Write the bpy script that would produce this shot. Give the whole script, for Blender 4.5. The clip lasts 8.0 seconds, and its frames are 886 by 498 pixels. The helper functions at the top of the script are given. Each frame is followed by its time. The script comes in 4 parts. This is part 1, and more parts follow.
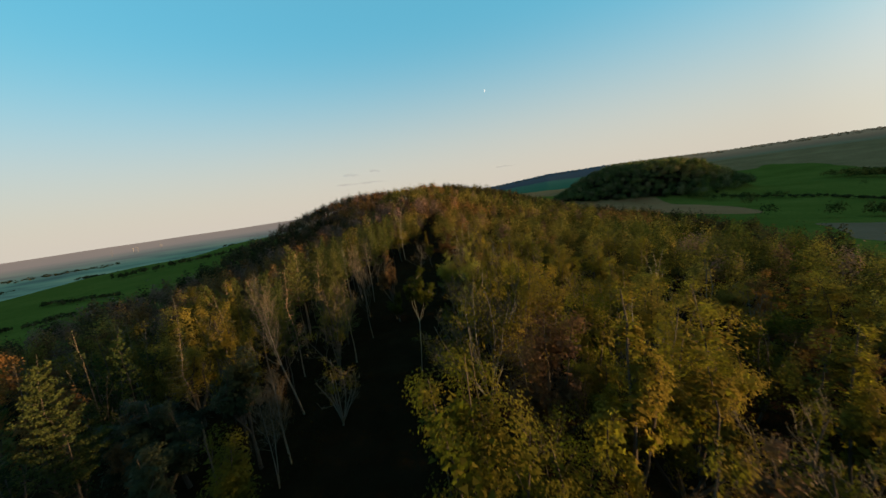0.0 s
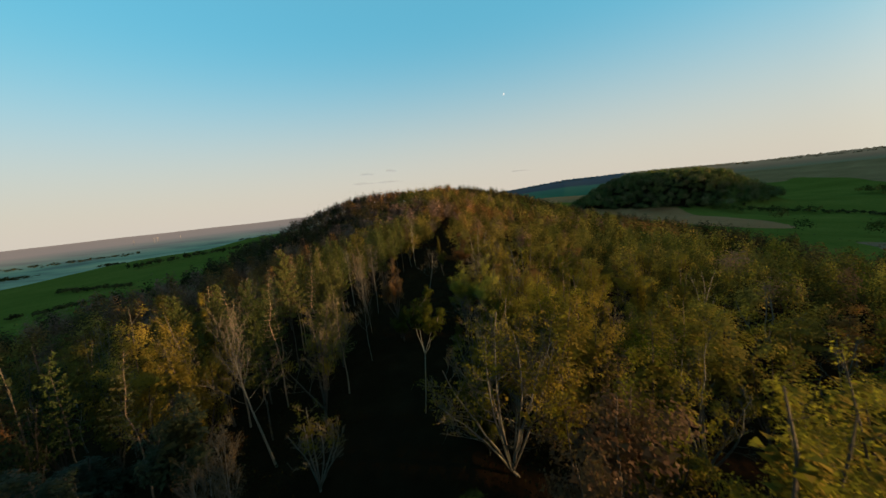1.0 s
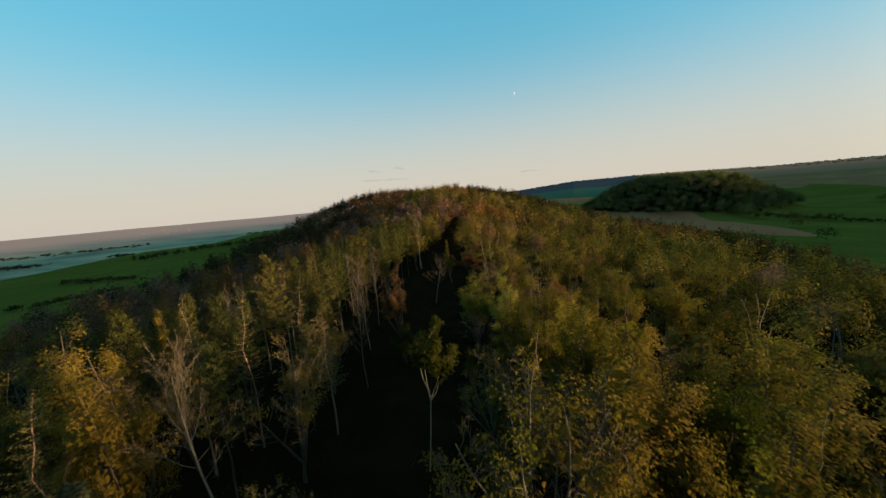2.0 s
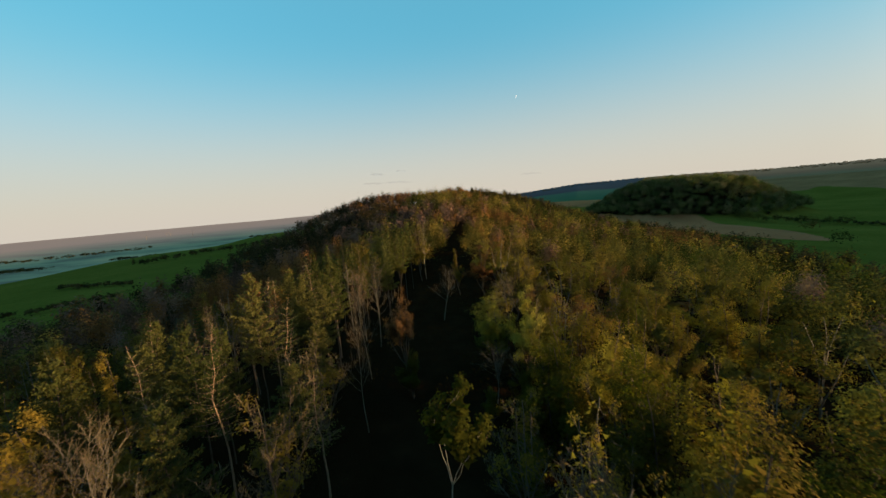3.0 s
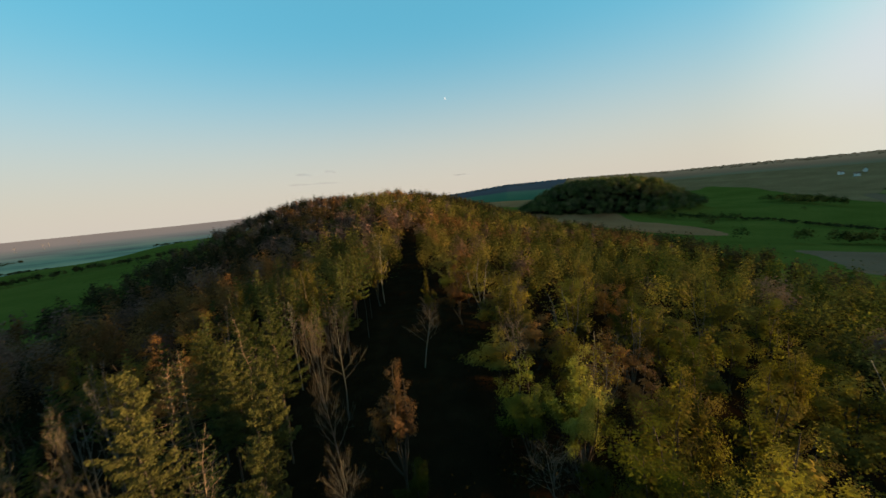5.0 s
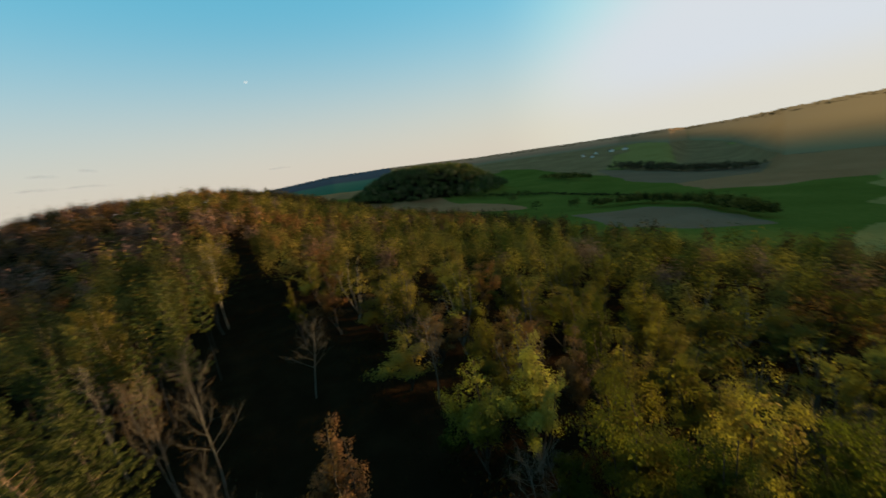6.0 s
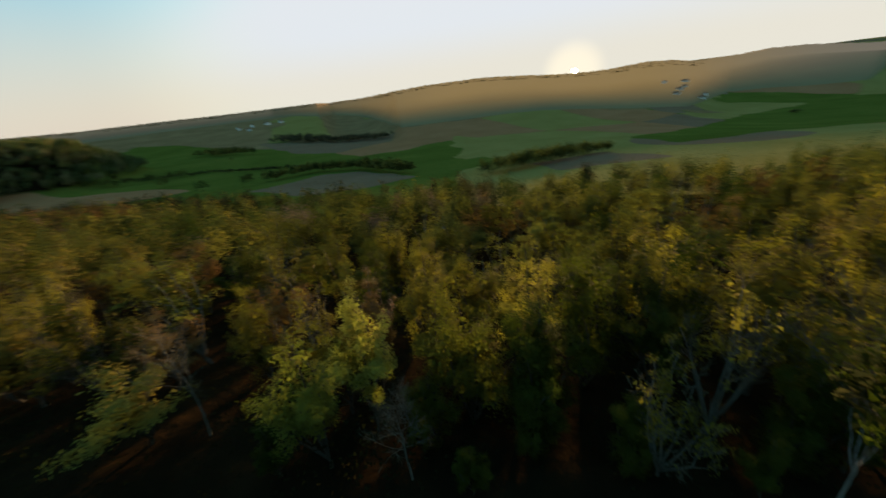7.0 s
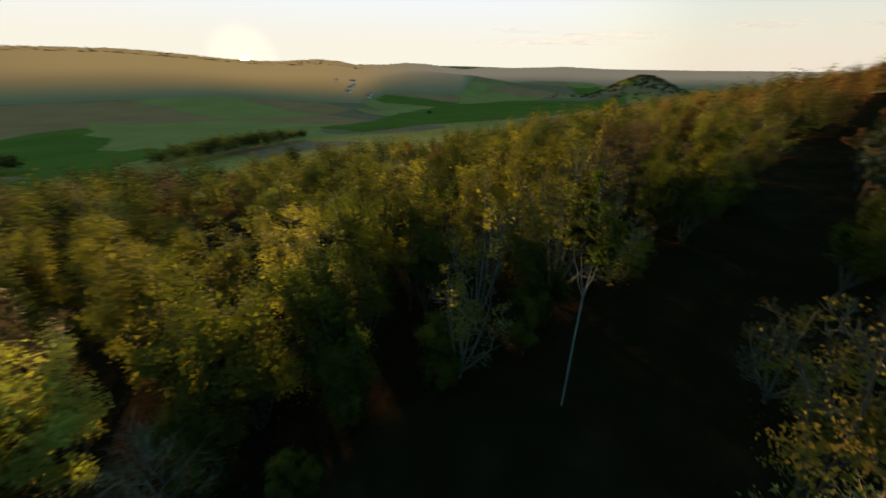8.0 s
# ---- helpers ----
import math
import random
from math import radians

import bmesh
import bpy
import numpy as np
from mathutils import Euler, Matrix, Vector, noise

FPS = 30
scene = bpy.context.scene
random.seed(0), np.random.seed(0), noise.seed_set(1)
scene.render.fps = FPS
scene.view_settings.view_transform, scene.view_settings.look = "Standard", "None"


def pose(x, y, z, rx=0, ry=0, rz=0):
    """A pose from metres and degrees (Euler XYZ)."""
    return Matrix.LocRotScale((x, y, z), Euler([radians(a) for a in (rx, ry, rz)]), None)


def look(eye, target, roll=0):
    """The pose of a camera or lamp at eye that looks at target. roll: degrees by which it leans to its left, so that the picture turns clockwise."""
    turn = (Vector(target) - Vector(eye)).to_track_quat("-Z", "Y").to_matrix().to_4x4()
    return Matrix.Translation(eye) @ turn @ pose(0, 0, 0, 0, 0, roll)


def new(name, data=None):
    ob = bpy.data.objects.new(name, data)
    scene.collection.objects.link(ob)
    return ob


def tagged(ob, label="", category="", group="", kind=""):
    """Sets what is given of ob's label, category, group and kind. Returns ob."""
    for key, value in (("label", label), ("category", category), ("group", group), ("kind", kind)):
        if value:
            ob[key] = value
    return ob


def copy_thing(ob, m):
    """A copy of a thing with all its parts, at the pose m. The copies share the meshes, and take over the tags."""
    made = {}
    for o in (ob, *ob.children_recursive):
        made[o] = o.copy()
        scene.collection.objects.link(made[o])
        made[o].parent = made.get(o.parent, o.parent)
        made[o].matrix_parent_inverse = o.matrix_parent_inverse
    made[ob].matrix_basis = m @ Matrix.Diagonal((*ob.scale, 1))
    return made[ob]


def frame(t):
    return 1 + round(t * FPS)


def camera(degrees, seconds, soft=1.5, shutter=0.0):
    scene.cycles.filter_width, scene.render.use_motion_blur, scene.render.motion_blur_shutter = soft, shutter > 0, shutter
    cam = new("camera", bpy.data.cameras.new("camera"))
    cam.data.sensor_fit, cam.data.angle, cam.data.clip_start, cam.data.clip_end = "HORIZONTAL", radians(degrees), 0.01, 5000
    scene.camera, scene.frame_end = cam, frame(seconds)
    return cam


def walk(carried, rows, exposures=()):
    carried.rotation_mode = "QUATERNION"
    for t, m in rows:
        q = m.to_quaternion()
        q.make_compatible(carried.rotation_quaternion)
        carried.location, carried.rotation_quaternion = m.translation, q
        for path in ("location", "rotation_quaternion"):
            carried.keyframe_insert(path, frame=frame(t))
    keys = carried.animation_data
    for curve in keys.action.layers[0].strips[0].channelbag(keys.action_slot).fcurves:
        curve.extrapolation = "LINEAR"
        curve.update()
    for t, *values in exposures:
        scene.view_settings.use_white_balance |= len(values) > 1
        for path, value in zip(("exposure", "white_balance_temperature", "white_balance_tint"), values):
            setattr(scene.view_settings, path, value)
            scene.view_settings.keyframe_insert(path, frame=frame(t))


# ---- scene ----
cam = camera(101.36, 8.0, soft=1.5, shutter=0.3)
PATH = [
    (0.0, -0.00, 0.00, 22.00, 81.69, 8.26, -1.35),
    (0.5, 0.13, 3.92, 22.05, 81.99, 7.80, -0.08),
    (1.0, -0.01, 7.75, 22.20, 82.29, 6.24, 0.97),
    (1.5, -0.29, 11.48, 22.36, 82.12, 5.21, 1.77),
    (3.0, -2.09, 21.42, 23.31, 82.62, 5.01, 2.45),
    (3.5, -3.30, 24.68, 23.86, 82.83, 4.37, 1.44),
    (4.0, -4.74, 28.08, 24.55, 82.55, 4.22, -0.27),
    (5.5, -10.19, 39.12, 25.93, 80.25, 6.96, -18.18),
    (6.0, -12.20, 43.01, 25.80, 77.05, 8.48, -35.09),
    (6.5, -13.42, 46.94, 24.97, 71.84, 9.12, -58.94),
    (7.0, -13.55, 50.58, 23.36, 66.35, 6.73, -84.46),
    (7.5, -12.77, 52.71, 21.56, 63.50, 2.72, -107.61),
    (8.0, -11.01, 53.34, 19.35, 63.01, -0.72, -128.46),
]
walk(cam, [(t, pose(x, y, z, rx, ry, rz)) for t, x, y, z, rx, ry, rz in PATH], [(0.0, 1.88, 6500, 10), (5.5, 1.88, 6500, 10), (7.0, 2.04, 6600, 10), (8.0, 2.26, 6750, 10)])
# ---- light ----
SUN_BEARING, SUN_HEIGHT = 102.5, 1.8
world = bpy.data.worlds.new("sky")
scene.world = world
world.use_nodes = True
wn = world.node_tree.nodes
sky = wn.new("ShaderNodeTexSky")
sky.sky_type, sky.sun_disc = "NISHITA", False
sky.sun_elevation, sky.sun_rotation = radians(SUN_HEIGHT), radians(SUN_BEARING)
sky.altitude, sky.air_density, sky.dust_density, sky.ozone_density = 200, 1.0, 0.6, 2.0
# the clear evening sky, with a pale rosy haze that thickens towards the horizon
wl = world.node_tree.links.new
clear, hazy = wn.new("ShaderNodeMix"), wn.new("ShaderNodeMix")
clear.data_type = hazy.data_type = "RGBA"
clear.blend_type = "MULTIPLY"
clear.inputs[0].default_value = 1.0
clear.inputs["B"].default_value = (0.92, 1.74, 1.9, 1)
even = wn.new("ShaderNodeMix")
even.data_type = "RGBA"
even.inputs[0].default_value = 0.6
even.inputs["B"].default_value = (0.43, 1.6, 2.1, 1)
hazy.inputs["B"].default_value = (2.1, 1.77, 1.46, 1)
way, split, fall = wn.new("ShaderNodeTexCoord"), wn.new("ShaderNodeSeparateXYZ"), wn.new("ShaderNodeMapRange")
fall.interpolation_type = "SMOOTHERSTEP"
fall.inputs["From Min"].default_value, fall.inputs["From Max"].default_value = -0.06, 0.46
fall.inputs["To Min"].default_value, fall.inputs["To Max"].default_value = 0.9, 0.0
wl(way.outputs["Generated"], split.inputs[0])
wl(split.outputs["Z"], fall.inputs["Value"])
wl(sky.outputs[0], clear.inputs["A"])
wl(fall.outputs[0], hazy.inputs[0])
wl(clear.outputs["Result"], even.inputs["A"])
wl(even.outputs["Result"], hazy.inputs["A"])
# the bright air round the low sun
toward = Vector((math.sin(radians(SUN_BEARING)) * math.cos(radians(SUN_HEIGHT)), math.cos(radians(SUN_BEARING)) * math.cos(radians(SUN_HEIGHT)), math.sin(radians(SUN_HEIGHT))))
near_sun, ring, bright = wn.new("ShaderNodeVectorMath"), wn.new("ShaderNodeMapRange"), wn.new("ShaderNodeMix")
near_sun.operation, ring.interpolation_type = "DOT_PRODUCT", "SMOOTHSTEP"
near_sun.inputs[1].default_value = toward
ring.inputs["From Min"].default_value, ring.inputs["From Max"].default_value = 0.5, 1.0
bright.data_type, bright.blend_type = "RGBA", "ADD"
bright.inputs["B"].default_value = (1.7, 1.58, 1.05, 1)
wl(way.outputs["Generated"], near_sun.inputs[0])
wl(near_sun.outputs["Value"], ring.inputs["Value"])
wl(ring.outputs[0], bright.inputs[0])
wl(hazy.outputs["Result"], bright.inputs["A"])
# no part of the air is brighter than a sunlit cloud, and low down the glow turns to straw
top, low_air, apart, whole = wn.new("ShaderNodeMix"), wn.new("ShaderNodeMapRange"), (wn.new("ShaderNodeSeparateColor"), wn.new("ShaderNodeSeparateColor")), wn.new("ShaderNodeCombineColor")
top.data_type, low_air.interpolation_type = "RGBA", "SMOOTHSTEP"
low_air.inputs["From Min"].default_value, low_air.inputs["From Max"].default_value = 0.03, 0.15
top.inputs["A"].default_value, top.inputs["B"].default_value = (2.06, 2.0, 1.76, 1), (1.96, 2.09, 2.22, 1)
wl(split.outputs["Z"], low_air.inputs["Value"])
wl(low_air.outputs[0], top.inputs[0])
wl(bright.outputs["Result"], apart[0].inputs[0])
wl(top.outputs["Result"], apart[1].inputs[0])
for k in range(3):
    least = wn.new("ShaderNodeMath")
    least.operation = "SMOOTH_MIN"
    least.inputs[2].default_value = 0.6
    wl(apart[0].outputs[k], least.inputs[0])
    wl(apart[1].outputs[k], least.inputs[1])
    wl(least.outputs[0], whole.inputs[k])
core, warm, near_disc = wn.new("ShaderNodeMapRange"), wn.new("ShaderNodeMix"), wn.new("ShaderNodeVectorMath")
near_disc.operation = "DOT_PRODUCT"
near_disc.inputs[1].default_value = (math.sin(radians(SUN_BEARING)), math.cos(radians(SUN_BEARING)), 0.0)
core.interpolation_type = "SMOOTHERSTEP"
core.inputs["From Min"].default_value, core.inputs["From Max"].default_value = 0.9965, 1.0
warm.data_type, warm.blend_type = "RGBA", "ADD"
warm.inputs["B"].default_value = (0.55, 0.42, 0.18, 1)
wl(way.outputs["Generated"], near_disc.inputs[0])
wl(near_disc.outputs["Value"], core.inputs["Value"])
wl(core.outputs[0], warm.inputs[0])
wl(whole.outputs[0], warm.inputs["A"])
wl(warm.outputs["Result"], wn["Background"].inputs[0])
wn["Background"].inputs[1].default_value = 0.095

lamp = bpy.data.lights.new("sun", "SUN")
lamp.energy, lamp.angle, lamp.color = 5.0, radians(2.5), (1.0, 0.66, 0.31)
sun = new("sun", lamp)
sun.matrix_world = look(toward * 50, (0, 0, 0))


# ---- materials ----
def material(name, colours, scale=1.0, rough=0.9, bump_size=0.0, bump_scale=8.0, source="noise", through_light=0.0, gloss=0.05):
    """Earth, bark, leaves: colours blended by noise at two scales; leaves vary leaf by leaf and tree by tree and let light through."""
    m = bpy.data.materials.new(name)
    m.use_nodes = True
    n, link = m.node_tree.nodes, m.node_tree.links.new
    skin = n["Principled BSDF"]
    skin.inputs["Roughness"].default_value = rough
    skin.inputs["Specular IOR Level"].default_value = gloss
    ramp = n.new("ShaderNodeValToRGB")
    while len(ramp.color_ramp.elements) < len(colours):
        ramp.color_ramp.elements.new(0.5)
    for k, (e, c) in enumerate(zip(ramp.color_ramp.elements, colours)):
        e.position = 0.22 + 0.56 * k / max(1, len(colours) - 1)
        e.color = (*c, 1)
    co = n.new("ShaderNodeTexCoord")
    big, fine = n.new("ShaderNodeTexNoise"), n.new("ShaderNodeTexNoise")
    big.inputs["Scale"].default_value, fine.inputs["Scale"].default_value = scale, scale * 7.3
    big.inputs["Detail"].default_value, fine.inputs["Detail"].default_value = 3, 4
    for t in (big, fine):
        link(co.outputs["Object"], t.inputs["Vector"])
    mix = n.new("ShaderNodeMix")
    mix.inputs[0].default_value = 0.4
    if source == "leaf":
        ob, geo = n.new("ShaderNodeObjectInfo"), n.new("ShaderNodeNewGeometry")
        mix.inputs[0].default_value = 0.28
        link(ob.outputs["Random"], mix.inputs[2])
        link(geo.outputs["Random Per Island"], mix.inputs[3])
    elif source == "tint":
        own, geo = n.new("ShaderNodeAttribute"), n.new("ShaderNodeNewGeometry")
        own.attribute_name = "tint"
        mix.inputs[0].default_value = 0.28
        link(own.outputs["Fac"], mix.inputs[2])
        link(geo.outputs["Random Per Island"], mix.inputs[3])
    else:
        link(big.outputs["Fac"], mix.inputs[2])
        link(fine.outputs["Fac"], mix.inputs[3])
    link(mix.outputs[0], ramp.inputs[0])
    link(ramp.outputs[0], skin.inputs["Base Color"])
    if bump_size:
        b, t = n.new("ShaderNodeBump"), n.new("ShaderNodeTexNoise")
        t.inputs["Scale"].default_value, t.inputs["Detail"].default_value = bump_scale, 5
        b.inputs["Strength"].default_value, b.inputs["Distance"].default_value = 1.0, bump_size
        link(co.outputs["Object"], t.inputs["Vector"])
        link(t.outputs["Fac"], b.inputs["Height"])
        link(b.outputs[0], skin.inputs["Normal"])
    if through_light:
        glow, both = n.new("ShaderNodeBsdfTranslucent"), n.new("ShaderNodeMixShader")
        both.inputs[0].default_value = through_light
        sap = n.new("ShaderNodeMix")
        sap.data_type, sap.blend_type = "RGBA", "MULTIPLY"
        sap.inputs[0].default_value = 1.0
        sap.inputs["B"].default_value = (1.08, 1.55, 0.8, 1)
        link(ramp.outputs[0], sap.inputs["A"])
        link(sap.outputs["Result"], glow.inputs["Color"])
        link(skin.outputs[0], both.inputs[1])
        link(glow.outputs[0], both.inputs[2])
        link(both.outputs[0], n["Material Output"].inputs[0])
    return m


# soil and crops: leaf litter with shade painted in, young crop, dull meadow, brown plough, grey stubble, woodland
SOILS = [
    # litter is near black: the wood's shade is put into its colour
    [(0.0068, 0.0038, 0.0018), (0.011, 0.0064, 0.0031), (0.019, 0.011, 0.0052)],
    [(0.048, 0.060, 0.010), (0.070, 0.078, 0.014), (0.100, 0.100, 0.020)],
    [(0.14, 0.108, 0.030), (0.175, 0.132, 0.040), (0.21, 0.155, 0.052)],
    [(0.1840, 0.0840, 0.0368), (0.2240, 0.1040, 0.0480), (0.2560, 0.1216, 0.0600)],
    [(0.1200, 0.0688, 0.0400), (0.1440, 0.0848, 0.0504), (0.1680, 0.1024, 0.0640)],
    [(0.12, 0.072, 0.032), (0.17, 0.10, 0.047), (0.23, 0.138, 0.066)],
]


def ground_material():
    """One ground, its crops told apart by the shares stored on the mesh."""
    m = bpy.data.materials.new("farmland")
    m.use_nodes = True
    n, link = m.node_tree.nodes, m.node_tree.links.new
    skin = n["Principled BSDF"]
    skin.inputs["Roughness"].default_value, skin.inputs["Specular IOR Level"].default_value = 1.0, 0.0
    co, big, fine, mix = n.new("ShaderNodeTexCoord"), n.new("ShaderNodeTexNoise"), n.new("ShaderNodeTexNoise"), n.new("ShaderNodeMix")
    big.inputs["Scale"].default_value, fine.inputs["Scale"].default_value = 0.018, 0.35
    big.inputs["Detail"].default_value, fine.inputs["Detail"].default_value = 4, 5
    link(co.outputs["Object"], big.inputs["Vector"])
    link(co.outputs["Object"], fine.inputs["Vector"])
    link(big.outputs["Fac"], mix.inputs[2])
    link(fine.outputs["Fac"], mix.inputs[3])
    mix.inputs[0].default_value = 0.45
    shares = []
    for name in ("shares_a", "shares_b"):
        at, sep = n.new("ShaderNodeAttribute"), n.new("ShaderNodeSeparateColor")
        at.attribute_name = name
        link(at.outputs["Color"], sep.inputs[0])
        shares += [sep.outputs[0], sep.outputs[1], sep.outputs[2]]
    order = [1, 2, 3, 4, 5, 0]
    last = None
    for k in order:
        ramp = n.new("ShaderNodeValToRGB")
        ramp.color_ramp.elements.new(0.5)
        for e, pos, c in zip(ramp.color_ramp.elements, (0.3, 0.5, 0.7), SOILS[k]):
            e.position, e.color = pos, (*c, 1)
        link(mix.outputs[0], ramp.inputs[0])
        if last is None:
            last = ramp.outputs[0]
            continue
        edge, lay = n.new("ShaderNodeMapRange"), n.new("ShaderNodeMix")
        edge.inputs["From Min"].default_value, edge.inputs["From Max"].default_value = 0.4, 0.6
        lay.data_type = "RGBA"
        link(shares[k], edge.inputs["Value"])
        link(edge.outputs[0], lay.inputs[0])
        link(last, lay.inputs["A"])
        link(ramp.outputs[0], lay.inputs["B"])
        last = lay.outputs["Result"]
    link(last, skin.inputs["Base Color"])
    bumps, tex = n.new("ShaderNodeBump"), n.new("ShaderNodeTexNoise")
    tex.inputs["Scale"].default_value, tex.inputs["Detail"].default_value = 0.25, 6
    bumps.inputs["Strength"].default_value, bumps.inputs["Distance"].default_value = 0.7, 1.2
    link(co.outputs["Object"], tex.inputs["Vector"])
    link(tex.outputs["Fac"], bumps.inputs["Height"])
    link(bumps.outputs[0], skin.inputs["Normal"])
    return m


GROUND = ground_material()

GREEN_LEAF = material("green_leaves", [(0.0280, 0.0310, 0.0050), (0.0501, 0.0471, 0.0073), (0.0812, 0.0648, 0.0106)], 1, 0.8, source="leaf", through_light=0.45, gloss=0.01)
OLIVE_LEAF = material("olive_gold_leaves", [(0.0372, 0.0344, 0.0073), (0.0697, 0.0541, 0.0098), (0.1062, 0.0745, 0.0146)], 1, 0.8, source="leaf", through_light=0.45, gloss=0.01)
GOLD_LEAF = material("golden_leaves", [(0.0824, 0.0593, 0.0106), (0.1291, 0.0881, 0.0146), (0.1878, 0.1261, 0.0228)], 1, 0.8, source="leaf", through_light=0.45, gloss=0.01)
RUST_LEAF = material("rust_leaves", [(0.0546, 0.0281, 0.0130), (0.0887, 0.0436, 0.0179), (0.1229, 0.0619, 0.0244)], 1, 0.6, source="leaf", through_light=0.35)
NEEDLE = material("larch_needles", [(0.0236, 0.0302, 0.0086), (0.0445, 0.0460, 0.0124), (0.0650, 0.0598, 0.0180)], 1, 0.8, source="leaf", through_light=0.3)
DARK_LEAF = material("dark_pine_needles", [(0.0106, 0.0155, 0.0081), (0.0190, 0.0239, 0.0106), (0.0303, 0.0316, 0.0139)], 1, 0.6, source="leaf", through_light=0.2)
BARK = material("grey_brown_bark", [(0.028, 0.022, 0.016), (0.05, 0.039, 0.029), (0.08, 0.062, 0.048)], 3.0, 0.9, 0.02, 20)
PALE_BARK = material("pale_grey_bark", [(0.052, 0.046, 0.037), (0.085, 0.075, 0.06), (0.132, 0.118, 0.098)], 2.0, 0.8, 0.015, 18)
DEAD_BARK = material("bleached_dead_wood", [(0.10, 0.066, 0.042), (0.15, 0.10, 0.066), (0.20, 0.14, 0.095)], 2.0, 0.85, 0.015, 18)
TWIG = material("grey_brown_twigs", [(0.036, 0.027, 0.019), (0.055, 0.042, 0.030), (0.075, 0.058, 0.043)], 2.0, 0.85)
TAN_TWIG = material("tan_twigs", [(0.046, 0.036, 0.023), (0.067, 0.052, 0.034), (0.09, 0.071, 0.047)], 2.0, 0.85)
BIRCH_BARK = material("white_birch_bark", [(0.07, 0.062, 0.05), (0.14, 0.13, 0.11), (0.20, 0.19, 0.165)], 3.0, 0.7, 0.01, 14)
LIGHT_LEAF = material("pale_yellow_leaves", [(0.1201, 0.1042, 0.0187), (0.1840, 0.1513, 0.0280), (0.2572, 0.2044, 0.0467)], 1, 0.8, source="leaf", through_light=0.45, gloss=0.01)


# ---- the lie of the land ----
def sstep(a, b, v):
    u = np.clip((v - a) / (b - a), 0.0, 1.0)
    return u * u * (3 - 2 * u)


def bump(x, y, cx, cy, sx, sy, turn=0.0):
    c, s = math.cos(radians(turn)), math.sin(radians(turn))
    u, v = (x - cx) * c + (y - cy) * s, -(x - cx) * s + (y - cy) * c
    return np.exp(-(u / sx) ** 2 - (v / sy) ** 2)


def knoll(x, y):
    """The flat-topped wooded hill across the fields, 0 to 1."""
    c, s = math.cos(radians(-32)), math.sin(radians(-32))
    u, v = (x - 372) * c + (y - 655) * s, -(x - 372) * s + (y - 655) * c
    return np.exp(-((u / 128) ** 2 + (v / 90) ** 2) ** 2)


def ripple(x, y, size):
    """Slow uneven waves of the land, about -1 to 1."""
    a, b = x / size, y / size
    return (np.sin(a * 1.7 + 0.6 * np.sin(b * 2.1)) + np.sin(b * 1.9 + 1.3 + 0.7 * np.sin(a * 1.3)) + np.sin((a + b) * 2.9 + 0.4)) / 3


# the far skyline as seen from the ridge: bearing, distance and height of the crests
SKY_BEARING = [-60, 0, 10, 18, 27, 40, 57, 66, 68, 72, 77, 82, 90, 95.5, 100, 104, 107, 111, 114, 116, 120, 123, 126, 131, 134, 140, 144.5, 149, 152, 165, 200]
SKY_HEIGHT = [-25, 10, 28, 50, 50, 36, 34, 30, 30, 31, 38, 45, 42, 33, 25, 19, 18, 25, 20, 9, 10, 20, 12, -10, -8, 0, 8, 0, -12, -12, -14]
SKY_RANGE = [3800, 3000, 1900, 1900, 1900, 1900, 1900, 1900, 2500, 2500, 1500, 1500, 1500, 1500, 1500, 1550, 1600, 1600, 1650, 1700, 2400, 2400, 2400, 2500, 3200, 3300, 3300, 3300, 3600, 4200, 4600]


def land(x, y):
    """Height of the bare ground."""
    x, y = np.asarray(x, float), np.asarray(y, float)
    dx, dy = x + 6, y - 42
    r, az = np.hypot(dx, dy) + 1e-6, np.degrees(np.arctan2(dx, dy))
    az = np.where(az < -150, az + 360, az)
    right, left = np.maximum(x, 0), np.maximum(-x, 0)
    z = 2.2 - 66 * (1 - np.exp(-right / 340)) - 26 * (1 - np.exp(-np.maximum(left - 14, 0) / 150)) - 95 * sstep(470, 1080, left)
    z -= 30 * sstep(-60, -480, y) * sstep(150, 620, x)
    z += 32 * bump(x, y, -90, 395, 82, 150) + 21 * bump(x, y, 52, 440, 72, 160) + 3 * bump(x, y, -2, 260, 60, 140) + 10 * bump(x, y, -20, -190, 120, 120)
    z += 58 * knoll(x, y) + 10 * bump(x, y, 560, 560, 160, 130)
    z += 64 * bump(x, y, 1277, -1073, 330, 200, 40) + 74 * bump(x, y, 586, -1227, 120, 130) + 30 * bump(x, y, 1000, -1500, 300, 150)
    z += ripple(x, y, 160) * 4 * sstep(180, 700, r) + ripple(x, y, 31) * 0.35
    crest, far = np.interp(az, SKY_BEARING, SKY_HEIGHT), np.interp(az, SKY_BEARING, SKY_RANGE)
    up = sstep(0.40, 1.0, r / far)
    z = z * (1 - up) + (crest + ripple(x, y, 210) * 3) * up
    z -= 40 * sstep(1.02, 1.5, r / far) * (1 - sstep(3500, 4700, r))
    rim = sstep(3000, 4800, r)
    z = z * (1 - rim) + (-4 + 10 * ripple(x, y, 900)) * rim
    return z - 90 * sstep(1500, 2300, r) * (1 - sstep(-6, 5, az))


# ---- mesh helpers ----
def mesh_of(name, verts, faces, mats, index=None, smooth=False):
    me = bpy.data.meshes.new(name)
    me.from_pydata(verts, [], faces)
    for m in mats:
        me.materials.append(m)
    if index is not None:
        me.polygons.foreach_set("material_index", np.asarray(index, np.int32))
    if smooth:
        me.polygons.foreach_set("use_smooth", np.ones(len(me.polygons), bool))
    me.update()
    return me


